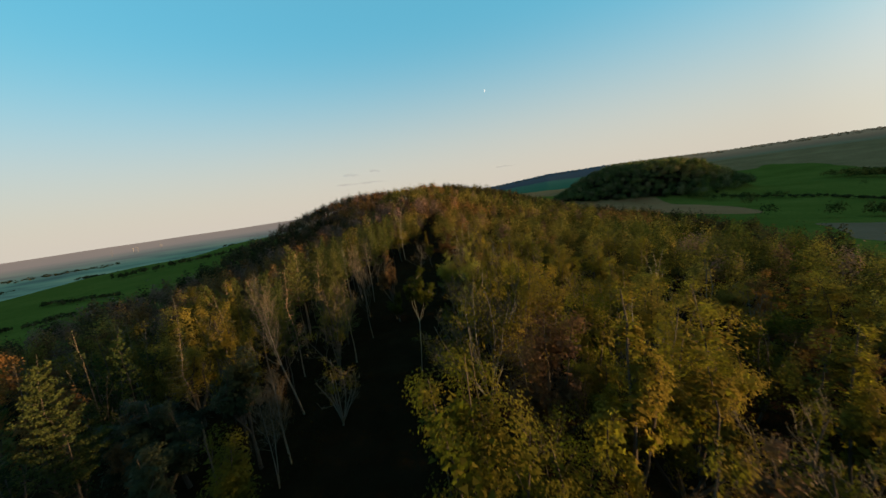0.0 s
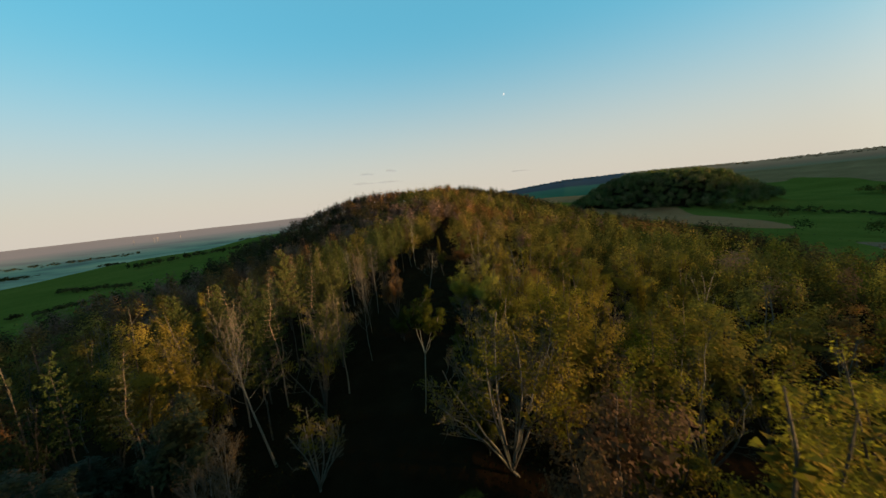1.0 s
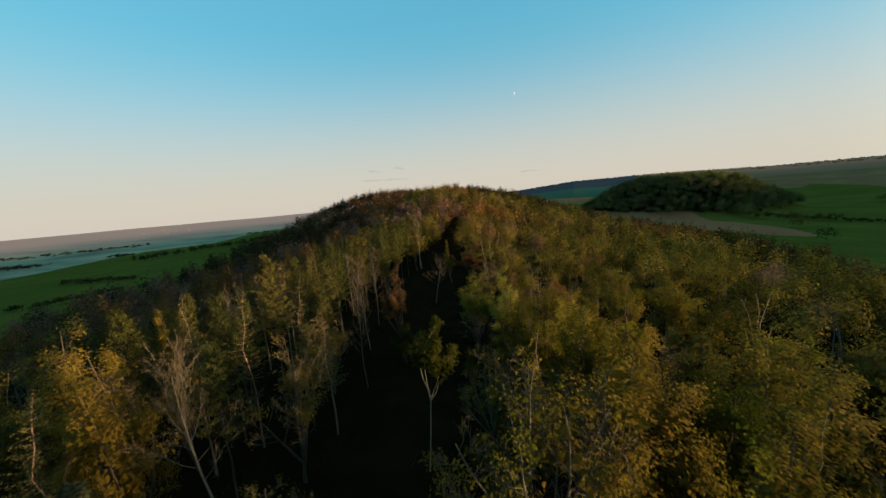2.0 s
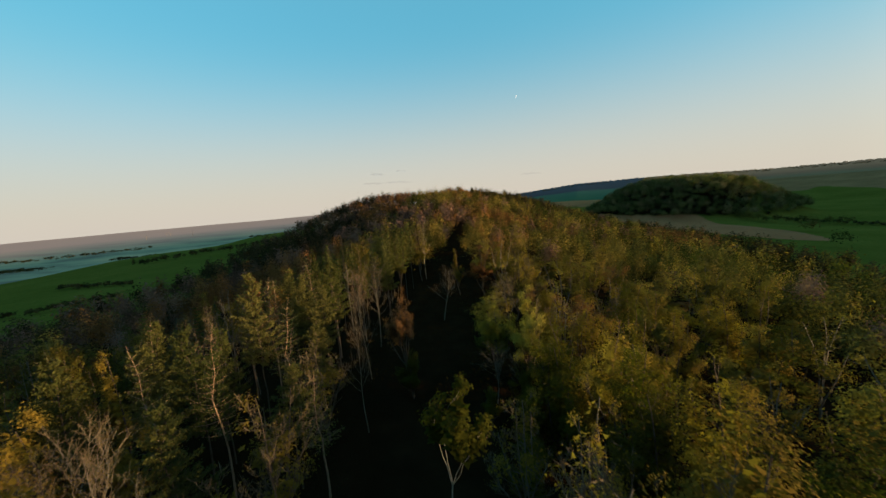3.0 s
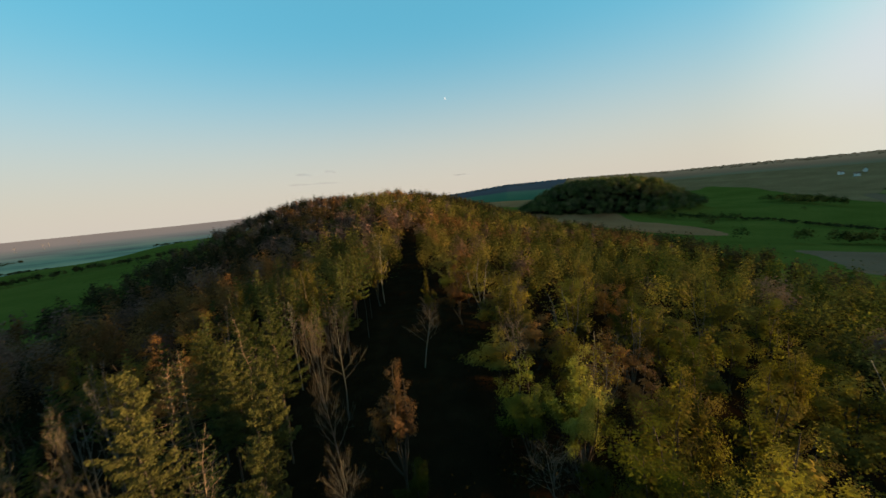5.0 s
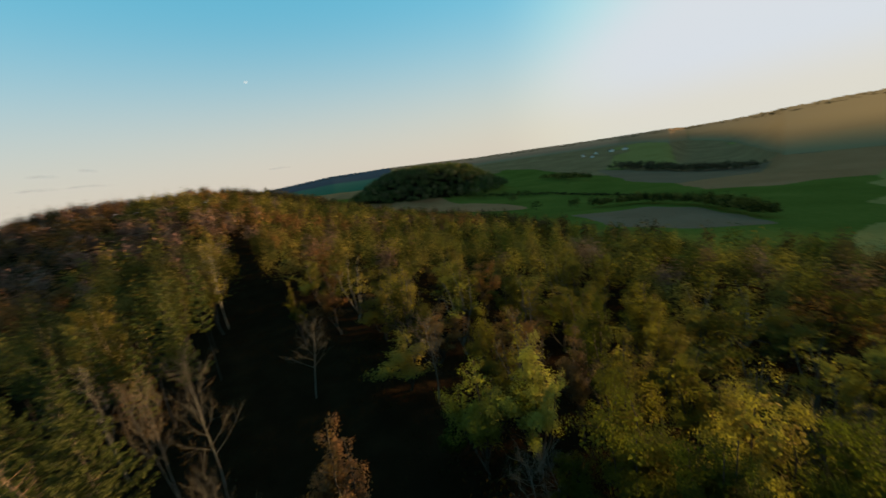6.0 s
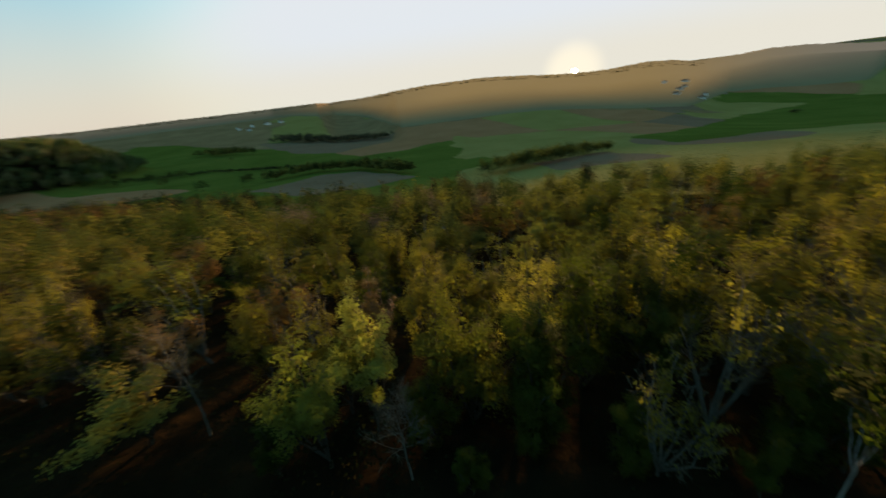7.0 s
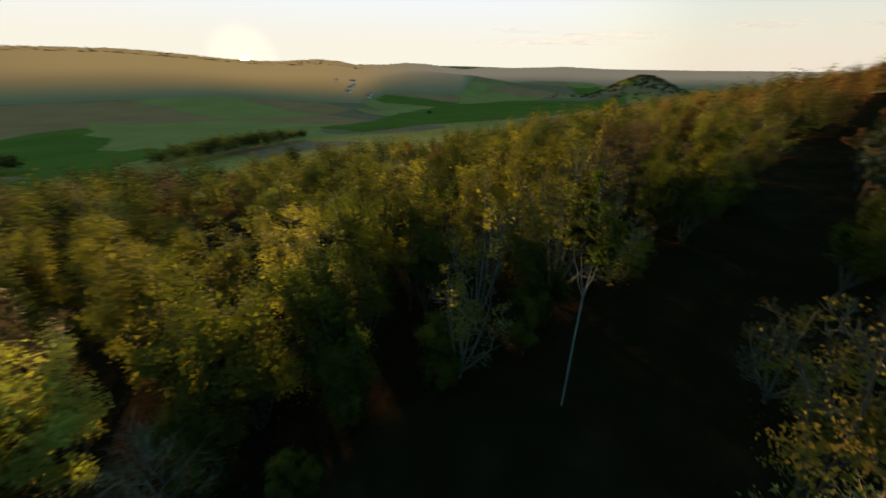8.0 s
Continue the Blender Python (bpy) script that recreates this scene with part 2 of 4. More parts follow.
def part(name, mesh, parent, label=""):
    ob = new(name, mesh)
    ob.parent = parent
    return tagged(ob, label)


def tubes(paths, sides):
    """Tapered limbs: each path is a list of (point, radius)."""
    verts, faces = [], []
    for path in paths:
        pts = np.array([p for p, _ in path])
        first = len(verts)
        n = sides if path[0][1] > 0.035 else 3
        for k, (p, rad) in enumerate(path):
            d = pts[min(k + 1, len(pts) - 1)] - pts[max(k - 1, 0)]
            d = d / (np.linalg.norm(d) + 1e-9)
            a = np.cross(d, (0.31, 0.77, 0.12))
            a /= np.linalg.norm(a) + 1e-9
            b = np.cross(d, a)
            for j in range(n):
                w = 2 * math.pi * j / n
                verts.append(tuple(p + rad * (math.cos(w) * a + math.sin(w) * b)))
        for k in range(len(path) - 1):
            for j in range(n):
                i0, i1 = first + k * n + j, first + k * n + (j + 1) % n
                faces.append((i0, i1, i1 + n, i0 + n))
    return verts, faces


def leaves(rng, centres, size, up=0.5, out=None):
    """One pointed leaf at each centre, facing a random way, mostly up and outwards."""
    n = len(centres)
    nor = rng.normal(size=(n, 3)) * (1.0 if out is None else 0.3) + np.array((0, 0, up))
    if out is not None:
        nor = nor + out
    nor /= np.linalg.norm(nor, axis=1)[:, None]
    a = np.cross(nor, rng.normal(size=(n, 3)))
    a /= np.linalg.norm(a, axis=1)[:, None]
    b = np.cross(nor, a)
    s = (size * rng.uniform(0.65, 1.4, n))[:, None]
    v = np.empty((n, 3, 3))
    v[:, 0] = centres - a * s * 0.6
    v[:, 1] = centres + a * s * 0.35 + b * s * 0.42
    v[:, 2] = centres + a * s * 0.35 - b * s * 0.42
    return v.reshape(-1, 3), np.arange(3 * n).reshape(-1, 3)


def limb(rng, start, way, length, radius, bend=0.25, rise=0.15, steps=4):
    p, d = np.array(start, float), np.array(way, float) / np.linalg.norm(way)
    out = [(p.copy(), radius)]
    for k in range(steps):
        d = d + rng.normal(size=3) * bend * 0.5 + np.array((0, 0, rise))
        d /= np.linalg.norm(d)
        p = p + d * length / steps
        out.append((p.copy(), radius * (1 - 0.85 * (k + 1) / steps)))
    return out


def along(path, u):
    k = min(int(u * (len(path) - 1)), len(path) - 2)
    w = u * (len(path) - 1) - k
    return path[k][0] * (1 - w) + path[k + 1][0] * w, path[k][1] * (1 - w) + path[k + 1][1] * w, path[k + 1][0] - path[k][0]


def fan_tree(seed, height, width, low, stems, leaf_count, leaf_size, detail, bareness=0.0, bole=0.0, lump=1.0):
    """Wood, fine twigs and leaves of a broadleaf tree whose stems part near the ground and fan out and up into a domed, uneven crown.
    low: where the leaves begin, as a share of the height; bole: height of the clear trunk, as a share; bareness: share of the outer twigs that have lost their leaves."""
    rng = np.random.default_rng(seed)
    wood, hair, tips = [], [], []
    girth = (0.010 * height + 0.03) / (1 + 0.12 * stems)
    fork = np.array((*rng.normal(size=2) * 0.015 * height, bole * height))
    if bole > 0:
        wood.append([(np.zeros(3), girth * 1.9), (fork * 0.5 + rng.normal(size=3) * (0.06, 0.06, 0), girth * 1.6), (fork, girth * 1.4)])
    for k in range(stems):
        w = 2 * math.pi * (k + rng.uniform(-0.3, 0.3)) / stems
        rim = 0.0 if k == 0 else rng.uniform(0.35, 1.0)
        out = np.array((math.cos(w), math.sin(w), 0.0))
        reach = rim * width * 0.46
        rise = (1 - bole) * height * (0.95 - 0.5 * rim * rim) * rng.uniform(0.9, 1.04)
        foot = fork + out * (0.18 if bole == 0 else 0.05)
        line = []
        sway = rng.normal(size=2) * 0.03 * height
        for j in range(8):
            u = j / 7
            p = foot + out * reach * (1.15 * u - 0.15 * u * u * u) + np.array((sway[0] * math.sin(3 * u), sway[1] * math.sin(3.4 * u), rise * u ** 0.93))
            line.append((p + rng.normal(size=3) * 0.04 * (j > 0), girth * (1 - 0.86 * u) + 0.012))
        wood.append(line)
        tips.append(line[-1][0])
        limbs = 9 if detail > 1 else 5
        for i in range(limbs):
            u = max(0.12, low * 0.8) + (0.97 - max(0.12, low * 0.8)) * (i + rng.random() * 0.8) / limbs
            q, rad, way = along(line, min(u, 0.985))
            a = rng.uniform(0, 2 * math.pi)
            side = np.array((math.cos(a), math.sin(a), 0)) + 0.55 * out * rim
            long = width * rng.uniform(0.19, 0.33) * (1.15 - 0.5 * u)
            main = limb(rng, q, side + np.array((0, 0, 0.25 + 0.5 * u)), long, max(rad * 0.5, 0.014), 0.28, 0.16, 3)
            wood.append(main)
            tips.append(main[-1][0])
            tips.append(along(main, 0.6)[0])
            for j in range(4 if detail > 1 else 2):
                q2, rad2, way2 = along(main, rng.uniform(0.3, 0.97))
                twig = limb(rng, q2, way2 / (np.linalg.norm(way2) + 1e-6) + rng.normal(size=3) * 0.6 + np.array((0, 0, 0.35)), long * rng.uniform(0.32, 0.55), max(rad2 * 0.5, 0.011), 0.3, 0.12, 2)
                hair.append(twig)
                tips.append(twig[-1][0])
                if detail > 1:
                    for i2 in range(2 + 4 * (bareness > 0.4)):
                        q3, _, way3 = along(twig, rng.uniform(0.25, 1.0))
                        hair.append(limb(rng, q3, way3 / (np.linalg.norm(way3) + 1e-6) + rng.normal(size=3) * 0.5 + np.array((0, 0, 0.3)), long * 0.26, 0.009, 0.2, 0.1, 1))
                        tips.append(hair[-1][-1][0])
    tips = np.array(tips)
    tips = tips[tips[:, 2] > low * height]
    # the leafy lumps: whole boughs are bare or full together
    boughs = tips[rng.choice(len(tips), min(len(tips), 46 if detail > 1 else 22), replace=False)]
    near = np.argmin(((tips[:, None] - boughs[None]) ** 2).sum(axis=2), axis=1)
    wealth = rng.uniform(0.25, 1.0, len(boughs)) ** 1.2
    wealth[rng.random(len(boughs)) < bareness] *= 0.06
    weight = wealth[near]
    pick = rng.choice(len(tips), leaf_count, p=weight / weight.sum())
    spread = lump * (0.030 * width + 0.05) * (0.6 + 0.7 * wealth[near[pick]])[:, None]
    gap = np.clip(rng.normal(size=(leaf_count, 3)), -1.9, 1.9)
    centres = tips[pick] + gap * spread * np.array((1, 1, 0.75))
    middle = np.array((0, 0, height * (0.35 + 0.3 * low)))
    crown = (centres - middle) / (np.linalg.norm(centres - middle, axis=1)[:, None] + 1e-6)
    own = centres - boughs[near[pick]]
    own /= np.linalg.norm(own, axis=1)[:, None] + 1e-6
    stretch = height / max(centres[:, 2].max(), max(p[-1][0][2] for p in hair))
    wide = 0.5 * width / np.percentile(np.hypot(centres[:, 0], centres[:, 1]), 95)
    tall = np.array((wide, wide, stretch))
    wood = [[(p * tall, r) for p, r in path] for path in wood]
    hair = [[(p * tall, r) for p, r in path] for path in hair]
    outer = leaves(rng, centres * tall, leaf_size, 0.35, 0.75 * crown + 0.55 * own)
    inner = rng.choice(leaf_count, leaf_count // (5 if bareness < 0.4 else 12), replace=False)
    core = middle * (0.24, 0.24, 0.24) + centres[inner] * 0.76 + rng.normal(size=(len(inner), 3)) * spread[inner] * 0.7
    dense = leaves(rng, core * tall, leaf_size * (2.8 if detail > 1 else 1.9), 0.35, 0.8 * crown[inner])
    return wood, hair, (np.concatenate((outer[0], dense[0])), np.concatenate((outer[1], dense[1] + len(outer[0]))))


def larch(seed, height, width, leaf_count, leaf_size, detail):
    """Wood and needles of a tall conifer with feathery, drooping, upturned branches and gaps between them."""
    rng = np.random.default_rng(seed)
    trunk = [(np.array((rng.normal() * 0.03 * k, rng.normal() * 0.03 * k, height * k / 8)), (0.0056 * height + 0.016) * (1 - 0.118 * k)) for k in range(9)]
    wood, centres = [trunk], []
    whorls = 11 + 2 * detail
    for k in range(whorls):
        u = 0.45 + 0.53 * k / whorls
        q, rad, _ = along(trunk, u)
        t = (u - 0.45) / 0.55
        reach0 = width * 0.5 * (1.0 - 0.9 * t) * (0.5 + 0.5 * min(1, t * 5 + 0.3))
        for j in range(5):
            w = k * 1.9 + j * 2 * math.pi / 5 + rng.normal() * 0.3
            reach = reach0 * rng.uniform(0.6, 1.15)
            b = limb(rng, q, (math.cos(w), math.sin(w), -0.22 + 0.6 * t), reach, max(0.014, rad * 0.34), 0.10, 0.13)
            wood.append(b)
            count = max(2, int(leaf_count * reach / (width * 0.29) / (whorls * 5)))
            for i in range(count):
                c, _, way = along(b, rng.uniform(0.15, 1.0))
                side = np.cross(way, (0, 0, 1.0))
                side /= np.linalg.norm(side) + 1e-6
                centres.append(c + side * rng.normal() * (0.05 + reach * 0.05) + rng.normal(size=3) * 0.05 - np.array((0, 0, abs(rng.normal()) * 0.12)))
    return wood, leaves(rng, np.array(centres), leaf_size, 0.8)


def bare(seed, height, width, low, detail, leaf_count=0, leaf_size=0.085):
    """A leafless or nearly leafless tree: limbs, twigs and the fine outer twigs."""
    rng = np.random.default_rng(seed)
    wood, hair, tips = [], [], []
    stems = 1 + (seed % 3 == 0)
    for s in range(stems):
        d = np.array((rng.normal() * 0.08 + 0.12 * s, rng.normal() * 0.08, 1.0))
        trunk = limb(rng, (0, 0, 0), d, height * 0.95, 0.006 * height + 0.022, 0.08, 0.1, 7)
        wood.append(trunk)
        limbs = 9 + 4 * detail
        for k in range(limbs):
            u = low + (0.95 - low) * k / limbs
            q, rad, _ = along(trunk, u)
            w = k * 2.4 + rng.normal() * 0.4
            t = (u - low) / (1 - low)
            main = limb(rng, q, (math.cos(w), math.sin(w), 0.7 + 0.8 * t), width * 0.5 * (1.15 - 0.7 * t) * rng.uniform(0.7, 1.15), rad * 0.5, 0.22, 0.16)
            wood.append(main)
            for j in range(3 + 2 * detail):
                q2, rad2, way = along(main, rng.uniform(0.25, 0.98))
                twig = limb(rng, q2, way / (np.linalg.norm(way) + 1e-6) + rng.normal(size=3) * 0.6, width * 0.16, max(rad2 * 0.45, 0.011), 0.3, 0.12, 2)
                (wood if detail > 1 else hair).append(twig)
                tips.append(twig[-1][0])
                for i in range(2 + 2 * detail):
                    q3, _, way3 = along(twig, rng.uniform(0.2, 1.0))
                    hair.append(limb(rng, q3, way3 / (np.linalg.norm(way3) + 1e-6) + rng.normal(size=3) * 0.6 + np.array((0, 0, 0.2)), width * 0.09, 0.009 if detail > 1 else 0.016, 0.2, 0.1, 1))
    cloud = None
    if leaf_count:
        tips = np.array(tips)
        cloud = leaves(rng, tips[rng.integers(0, len(tips), leaf_count)] + rng.normal(size=(leaf_count, 3)) * 0.28, leaf_size)
    return wood, hair, cloud


def tree(name, label, wood, foliage, bark, leaf, hair=None, sides=5, where=None, twig=None):
    """One tree, its foot at where: an empty that holds trunk, twigs and crown."""
    top = tagged(new(name), label, "tree", "trees of the ridge wood")
    v, f = tubes(wood, sides)
    part("trunk", mesh_of("trunk", v, f, [bark], smooth=True), top)
    if hair:
        v, f = tubes(hair, 3)
        tagged(part("bare_crown", mesh_of("bare_crown", v, f, [twig or TWIG]), top, "fine bare twigs of the outer crown"), kind="stuff")
    if foliage is not None:
        part("crown", mesh_of("crown", foliage[0].tolist(), foliage[1].tolist(), [leaf]), top)
    if where is not None:
        top.matrix_basis = where
    return top


# ---- the ground ----
def ride_centre(y):
    """The grassy track that runs along the ridge through the wood."""
    return -6.2 + 3.0 * sstep(90, 180, y) + 3.5 * sstep(25, -40, y)


def ride_half(y):
    return 5.4 - 2.2 * sstep(95, 150, y) - 1.6 * sstep(10, -30, y)


def in_wood(x, y):
    edge = 5 * np.sin(y / 23.0) + 4 * np.sin(y / 9.0 + 1)
    return (x > -135 + edge) & (x < 124 + edge - 20 * sstep(75, 45, y) + 30 * sstep(300, 480, y) + 50 * np.exp(-((y - 262) / 92) ** 2)) & (y > -340) & (y < 520)


# the fields of the valley: crop and corners
FIELDS = (
    (1, ((867, 960), (888, 818), (752, 510), (551, 271), (458, 342), (418, 503), (377, 531))),
    (4, ((859, 606), (829, 440), (830, 249), (695, 232), (625, 309), (651, 407))),
    (3, ((617, 316), (716, 237), (648, 107), (512, 163), (498, 226))),
    (1, ((446, 172), (556, 135), (459, 71), (325, 88))),
    (2, ((633, 106), (533, 17), (334, 30), (340, 62))),
    (1, ((307, 124), (341, 51), (292, 33), (245, 88))),
    (4, ((252, 240), (332, 219), (335, 173), (237, 99), (207, 131), (206, 169))),
    (4, ((258, 23), (289, -38), (224, -65), (208, 5))),
    (1, ((391, -97), (444, -156), (748, -419), (876, -673), (885, -957), (573, -1084), (452, -942), (457, -739), (466, -496), (374, -259), (298, -106))),
    (1, ((752, -1164), (900, -1500), (617, -1196), (520, -1144))),
)


def inside(x, y, corners):
    """Whether points lie within a field, its edges a little uneven."""
    x, y = x + 5 * ripple(x, y, 24), y + 5 * ripple(y, x, 27)
    odd = np.zeros(np.shape(x), bool)
    for (ax, ay), (bx, by) in zip(corners, corners[1:] + corners[:1]):
        if ay != by:
            odd ^= ((ay > y) != (by > y)) & (x < (bx - ax) * (y - ay) / (by - ay) + ax)
    return odd


def cover(x, y):
    """What grows where: an index into SOILS."""
    dx, dy = x + 6, y - 42
    r, az = np.hypot(dx, dy), np.degrees(np.arctan2(dx, dy))
    u, v = (x * 0.9 + y * 0.43) / 260, (-x * 0.43 + y * 0.9) / 150
    u = u + 0.15 * np.sin(v * 1.7)
    h = np.abs(np.sin(np.floor(u) * 12.9898 + np.floor(v) * 78.233) * 43758.5453) % 1.0
    kind = np.select([h < 0.26, h < 0.52, h < 0.8], [1, 2, 3], 4)

    def oval(cx, cy, rx, ry, turn=0.0):
        c, s = math.cos(radians(turn)), math.sin(radians(turn))
        return (((x - cx) * c + (y - cy) * s) / rx) ** 2 + ((-(x - cx) * s + (y - cy) * c) / ry) ** 2 < 1

    az = az + 7 * ripple(x, y, 110) * sstep(20, 40, az)
    kind = np.where((r < 640 - 260 * sstep(70, 90, az)) | ((az > 30) & (az < 62) & (r < 900)), 1, kind)
    kind = np.where((az < 76) & (kind == 2), 1, kind)
    kind = np.where((az > 84) & (kind == 1) & ((r < 700) | (h < 0.18)), 2, kind)
    kind = np.where((x < -100) & (r < 1900), 1, kind)
    kind = np.where(oval(285, 528, 58, 190, 4), 3, kind)
    kind = np.where(oval(800, 480, 90, 190), 4, kind)
    kind = np.where(oval(330, -140, 70, 60), 4, kind)
    far = np.interp(az, SKY_BEARING, SKY_RANGE)
    kind = np.where((r / far > 0.60 + 0.16 * sstep(52, 70, az) + 0.10 * ripple(x, y, 240) + 0.03 * ripple(x, y, 60)) & (az > 2) & (az < 117), 5, kind)
    kind = np.where((bump(x, y, 586, -1227, 190, 130) > 0.4) | (bump(x, y, 1277, -1073, 330, 200, 40) > 0.7), 5, kind)
    # the knoll's floor takes the same litter, darkened with painted shade
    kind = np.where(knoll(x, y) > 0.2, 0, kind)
    kind = np.where((az > 50) & (az < 117) & (r > 880) & (kind != 5), np.where(h < 0.5, 2, 5), kind)
    for crop, corners in FIELDS:
        kind = np.where(inside(x, y, corners), crop, kind)
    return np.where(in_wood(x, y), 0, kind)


def build_ground():
    az = np.radians(np.concatenate((np.arange(-75, 185, 0.7), np.arange(185, 285, 2.5))))
    rad = np.concatenate(([0.0], np.geomspace(4, 180, 60), np.geomspace(186, 1700, 290), np.geomspace(1760, 4900, 40)))
    a, r = np.meshgrid(az, rad)
    x, y = -6 + r * np.sin(a), 42 + r * np.cos(a)
    verts = np.stack((x, y, land(x, y)), axis=-1).reshape(-1, 3)
    n, k = len(rad), len(az)
    i, j = np.meshgrid(np.arange(n - 1), np.arange(k), indexing="ij")
    q = np.stack((i * k + j, (i + 1) * k + j, (i + 1) * k + (j + 1) % k, i * k + (j + 1) % k), axis=-1).reshape(-1, 4)
    share = np.zeros((len(verts), 6))
    for da, dr in ((0, 1), (-0.0035, 0.99), (0.0035, 0.99), (-0.0035, 1.01), (0.0035, 1.01)):
        share += np.eye(6)[cover(-6 + r * dr * np.sin(a + da), 42 + r * dr * np.cos(a + da)).reshape(-1)] / 5
    me = mesh_of("ground", verts.tolist(), q[:, ::-1].tolist(), [GROUND], None, True)
    for name, s in (("shares_a", share[:, :3]), ("shares_b", share[:, 3:])):
        at = me.attributes.new(name, "FLOAT_COLOR", "POINT")
        at.data.foreach_set("color", np.concatenate((s, np.ones((len(s), 1))), axis=1).astype(np.float32).ravel())
    return tagged(new("ground", me), "rolling farmland and woodland floor under the ridge", "ground", kind="structure")


build_ground()


# ---- the trees ----
def spot(x, y, turn=0.0, size=1.0, wide=None, sink=0.08):
    w = wide or size
    return pose(x, y, float(land(x, y)) - sink, 0, 0, turn) @ Matrix.Diagonal((w, w, size, 1))


KINDS = {}


def kind_of_tree(key, height, maker):
    KINDS[key] = {"height": height, "maker": maker, "first": None}


def plant(key, x, y, top=None, size=1.0, wide=None, turn=None, label=""):
    k = KINDS[key]
    if top is not None:
        size = (top - float(land(x, y))) / k["height"]
    turn = random.uniform(0, 360) if turn is None else turn
    m = spot(x, y, turn, size, wide)
    if k["first"] is None:
        ob = k["first"] = k["maker"]()
        ob.matrix_basis = m
    else:
        base = k["first"]
        ob = copy_thing(base, m)
        ob.matrix_basis = m
    return tagged(ob, label)


LABELS = {
    "green": "leafy broadleaf tree with green and yellow leaves",
    "olive": "broadleaf tree turning olive and gold in autumn",
    "gold": "autumn tree with golden yellow leaves",
    "rust": "autumn tree with rust brown leaves",
    "thin": "half bare tree with pale limbs and sparse leaves",
    "larch": "tall larch with feathery golden green needles",
    "dying": "dying larch with bare tan branches and few needles",
    "bare": "nearly leafless tree with pale grey trunk and twigs",
    "full": "dense green and yellow tree with boughs down to the ground",
    "round": "round autumn crown of bright yellow leaves on pale limbs",
    "pine": "dark green pine among the autumn trees",
}
LEAF = {"green": GREEN_LEAF, "olive": OLIVE_LEAF, "gold": GOLD_LEAF, "rust": RUST_LEAF, "thin": GOLD_LEAF, "full": GREEN_LEAF, "round": LIGHT_LEAF}


def broad_maker(style, seed, height, width, low, stems, count, size, bareness=0.0, bole=0.0, lump=1.0):
    def make():
        wood, hair, fol = fan_tree(seed, height, width, low, stems, count, size, 2, bareness, bole, lump)
        if bareness > 0.4:
            hair = [[(p, r * 1.7) for p, r in path] for path in hair]
        return tree("broadleaf_tree", LABELS[style], wood, fol, PALE_BARK if style == "thin" else BARK, LEAF[style], hair, twig=TAN_TWIG if bareness > 0.4 else None)
    return make


def larch_maker(seed, height, width, count, size, detail, dying=False):
    def make():
        wood, fol = larch(seed, height, width, count, size, detail)
        return tree("larch_tree", LABELS["dying" if dying else "larch"], wood, fol, DEAD_BARK if dying else BARK, NEEDLE)
    return make


def pine_maker(seed, height, width, count, size, detail):
    def make():
        wood, hair, fol = fan_tree(seed, height, width, 0.3, 4, count, size, detail, 0.05, 0.3)
        return tree("pine_tree", LABELS["pine"], wood, fol, BARK, DARK_LEAF, hair)
    return make


def bare_maker(seed, height, width, low, detail, count=0):
    def make():
        wood, hair, fol = bare(seed, height, width, low, detail, count)
        return tree("bare_tree", LABELS["bare"], wood, fol, PALE_BARK, RUST_LEAF, hair, twig=TAN_TWIG)
    return make


# near trees, leaf by leaf: style, width, foot of the crown, stems, leaves, bare boughs, clear trunk, looseness
NEAR_KINDS = (
    ("green", 6.2, 0.16, 6, 9000, 0.05, 0.10, 1.0), ("green", 5.4, 0.22, 5, 7600, 0.1, 0.14, 1.0),
    ("olive", 5.8, 0.2, 6, 8000, 0.12, 0.10, 1.0), ("olive", 5.2, 0.25, 5, 6600, 0.2, 0.16, 0.95), ("olive", 6.6, 0.18, 7, 9000, 0.12, 0.08, 1.0),
    ("gold", 6.0, 0.25, 6, 7000, 0.18, 0.12, 1.0), ("gold", 4.6, 0.28, 4, 5200, 0.22, 0.16, 0.9),
    ("rust", 5.4, 0.25, 5, 5600, 0.25, 0.12, 1.0), ("rust", 4.4, 0.42, 6, 4200, 0.08, 0.25, 0.9),
    ("thin", 5.8, 0.4, 7, 1200, 0.6, 0.06, 0.8), ("thin", 8.4, 0.38, 11, 3600, 0.5, 0.04, 0.85), ("olive", 6.2, 0.35, 6, 1900, 0.5, 0.12, 0.8),
    ("full", 7.0, 0.04, 7, 11000, 0.0, 0.0, 1.1), ("full", 6.0, 0.05, 6, 9400, 0.04, 0.0, 1.1),
    ("round", 5.8, 0.3, 8, 8800, 0.04, 0.1, 1.0), ("round", 5.4, 0.34, 7, 6800, 0.1, 0.1, 0.95),
)
for n, (style, width, low, stems, count, bareness, bole, lump) in enumerate(NEAR_KINDS):
    kind_of_tree("near_" + style + str(n), 12.0, broad_maker(style, 20 + n, 12.0, width, low, stems, int(count * 1.5), 0.104, bareness, bole, lump))
for n in range(3):
    kind_of_tree("near_larch" + str(n), 15.0, larch_maker(50 + n, 15.0, 6.8 - 0.6 * n, 13000, 0.125, 2))
kind_of_tree("near_larch3", 15.0, larch_maker(54, 15.0, 5.2, 1500, 0.12, 2, True))
kind_of_tree("near_pine0", 12.0, pine_maker(58, 12.0, 4.6, 7000, 0.15, 2))
for n in range(3):
    kind_of_tree("near_bare" + str(n), 13.0, bare_maker(60 + n, 13.0, 6.2 + 0.6 * n, 0.4, 2, 0 if n else 1500))
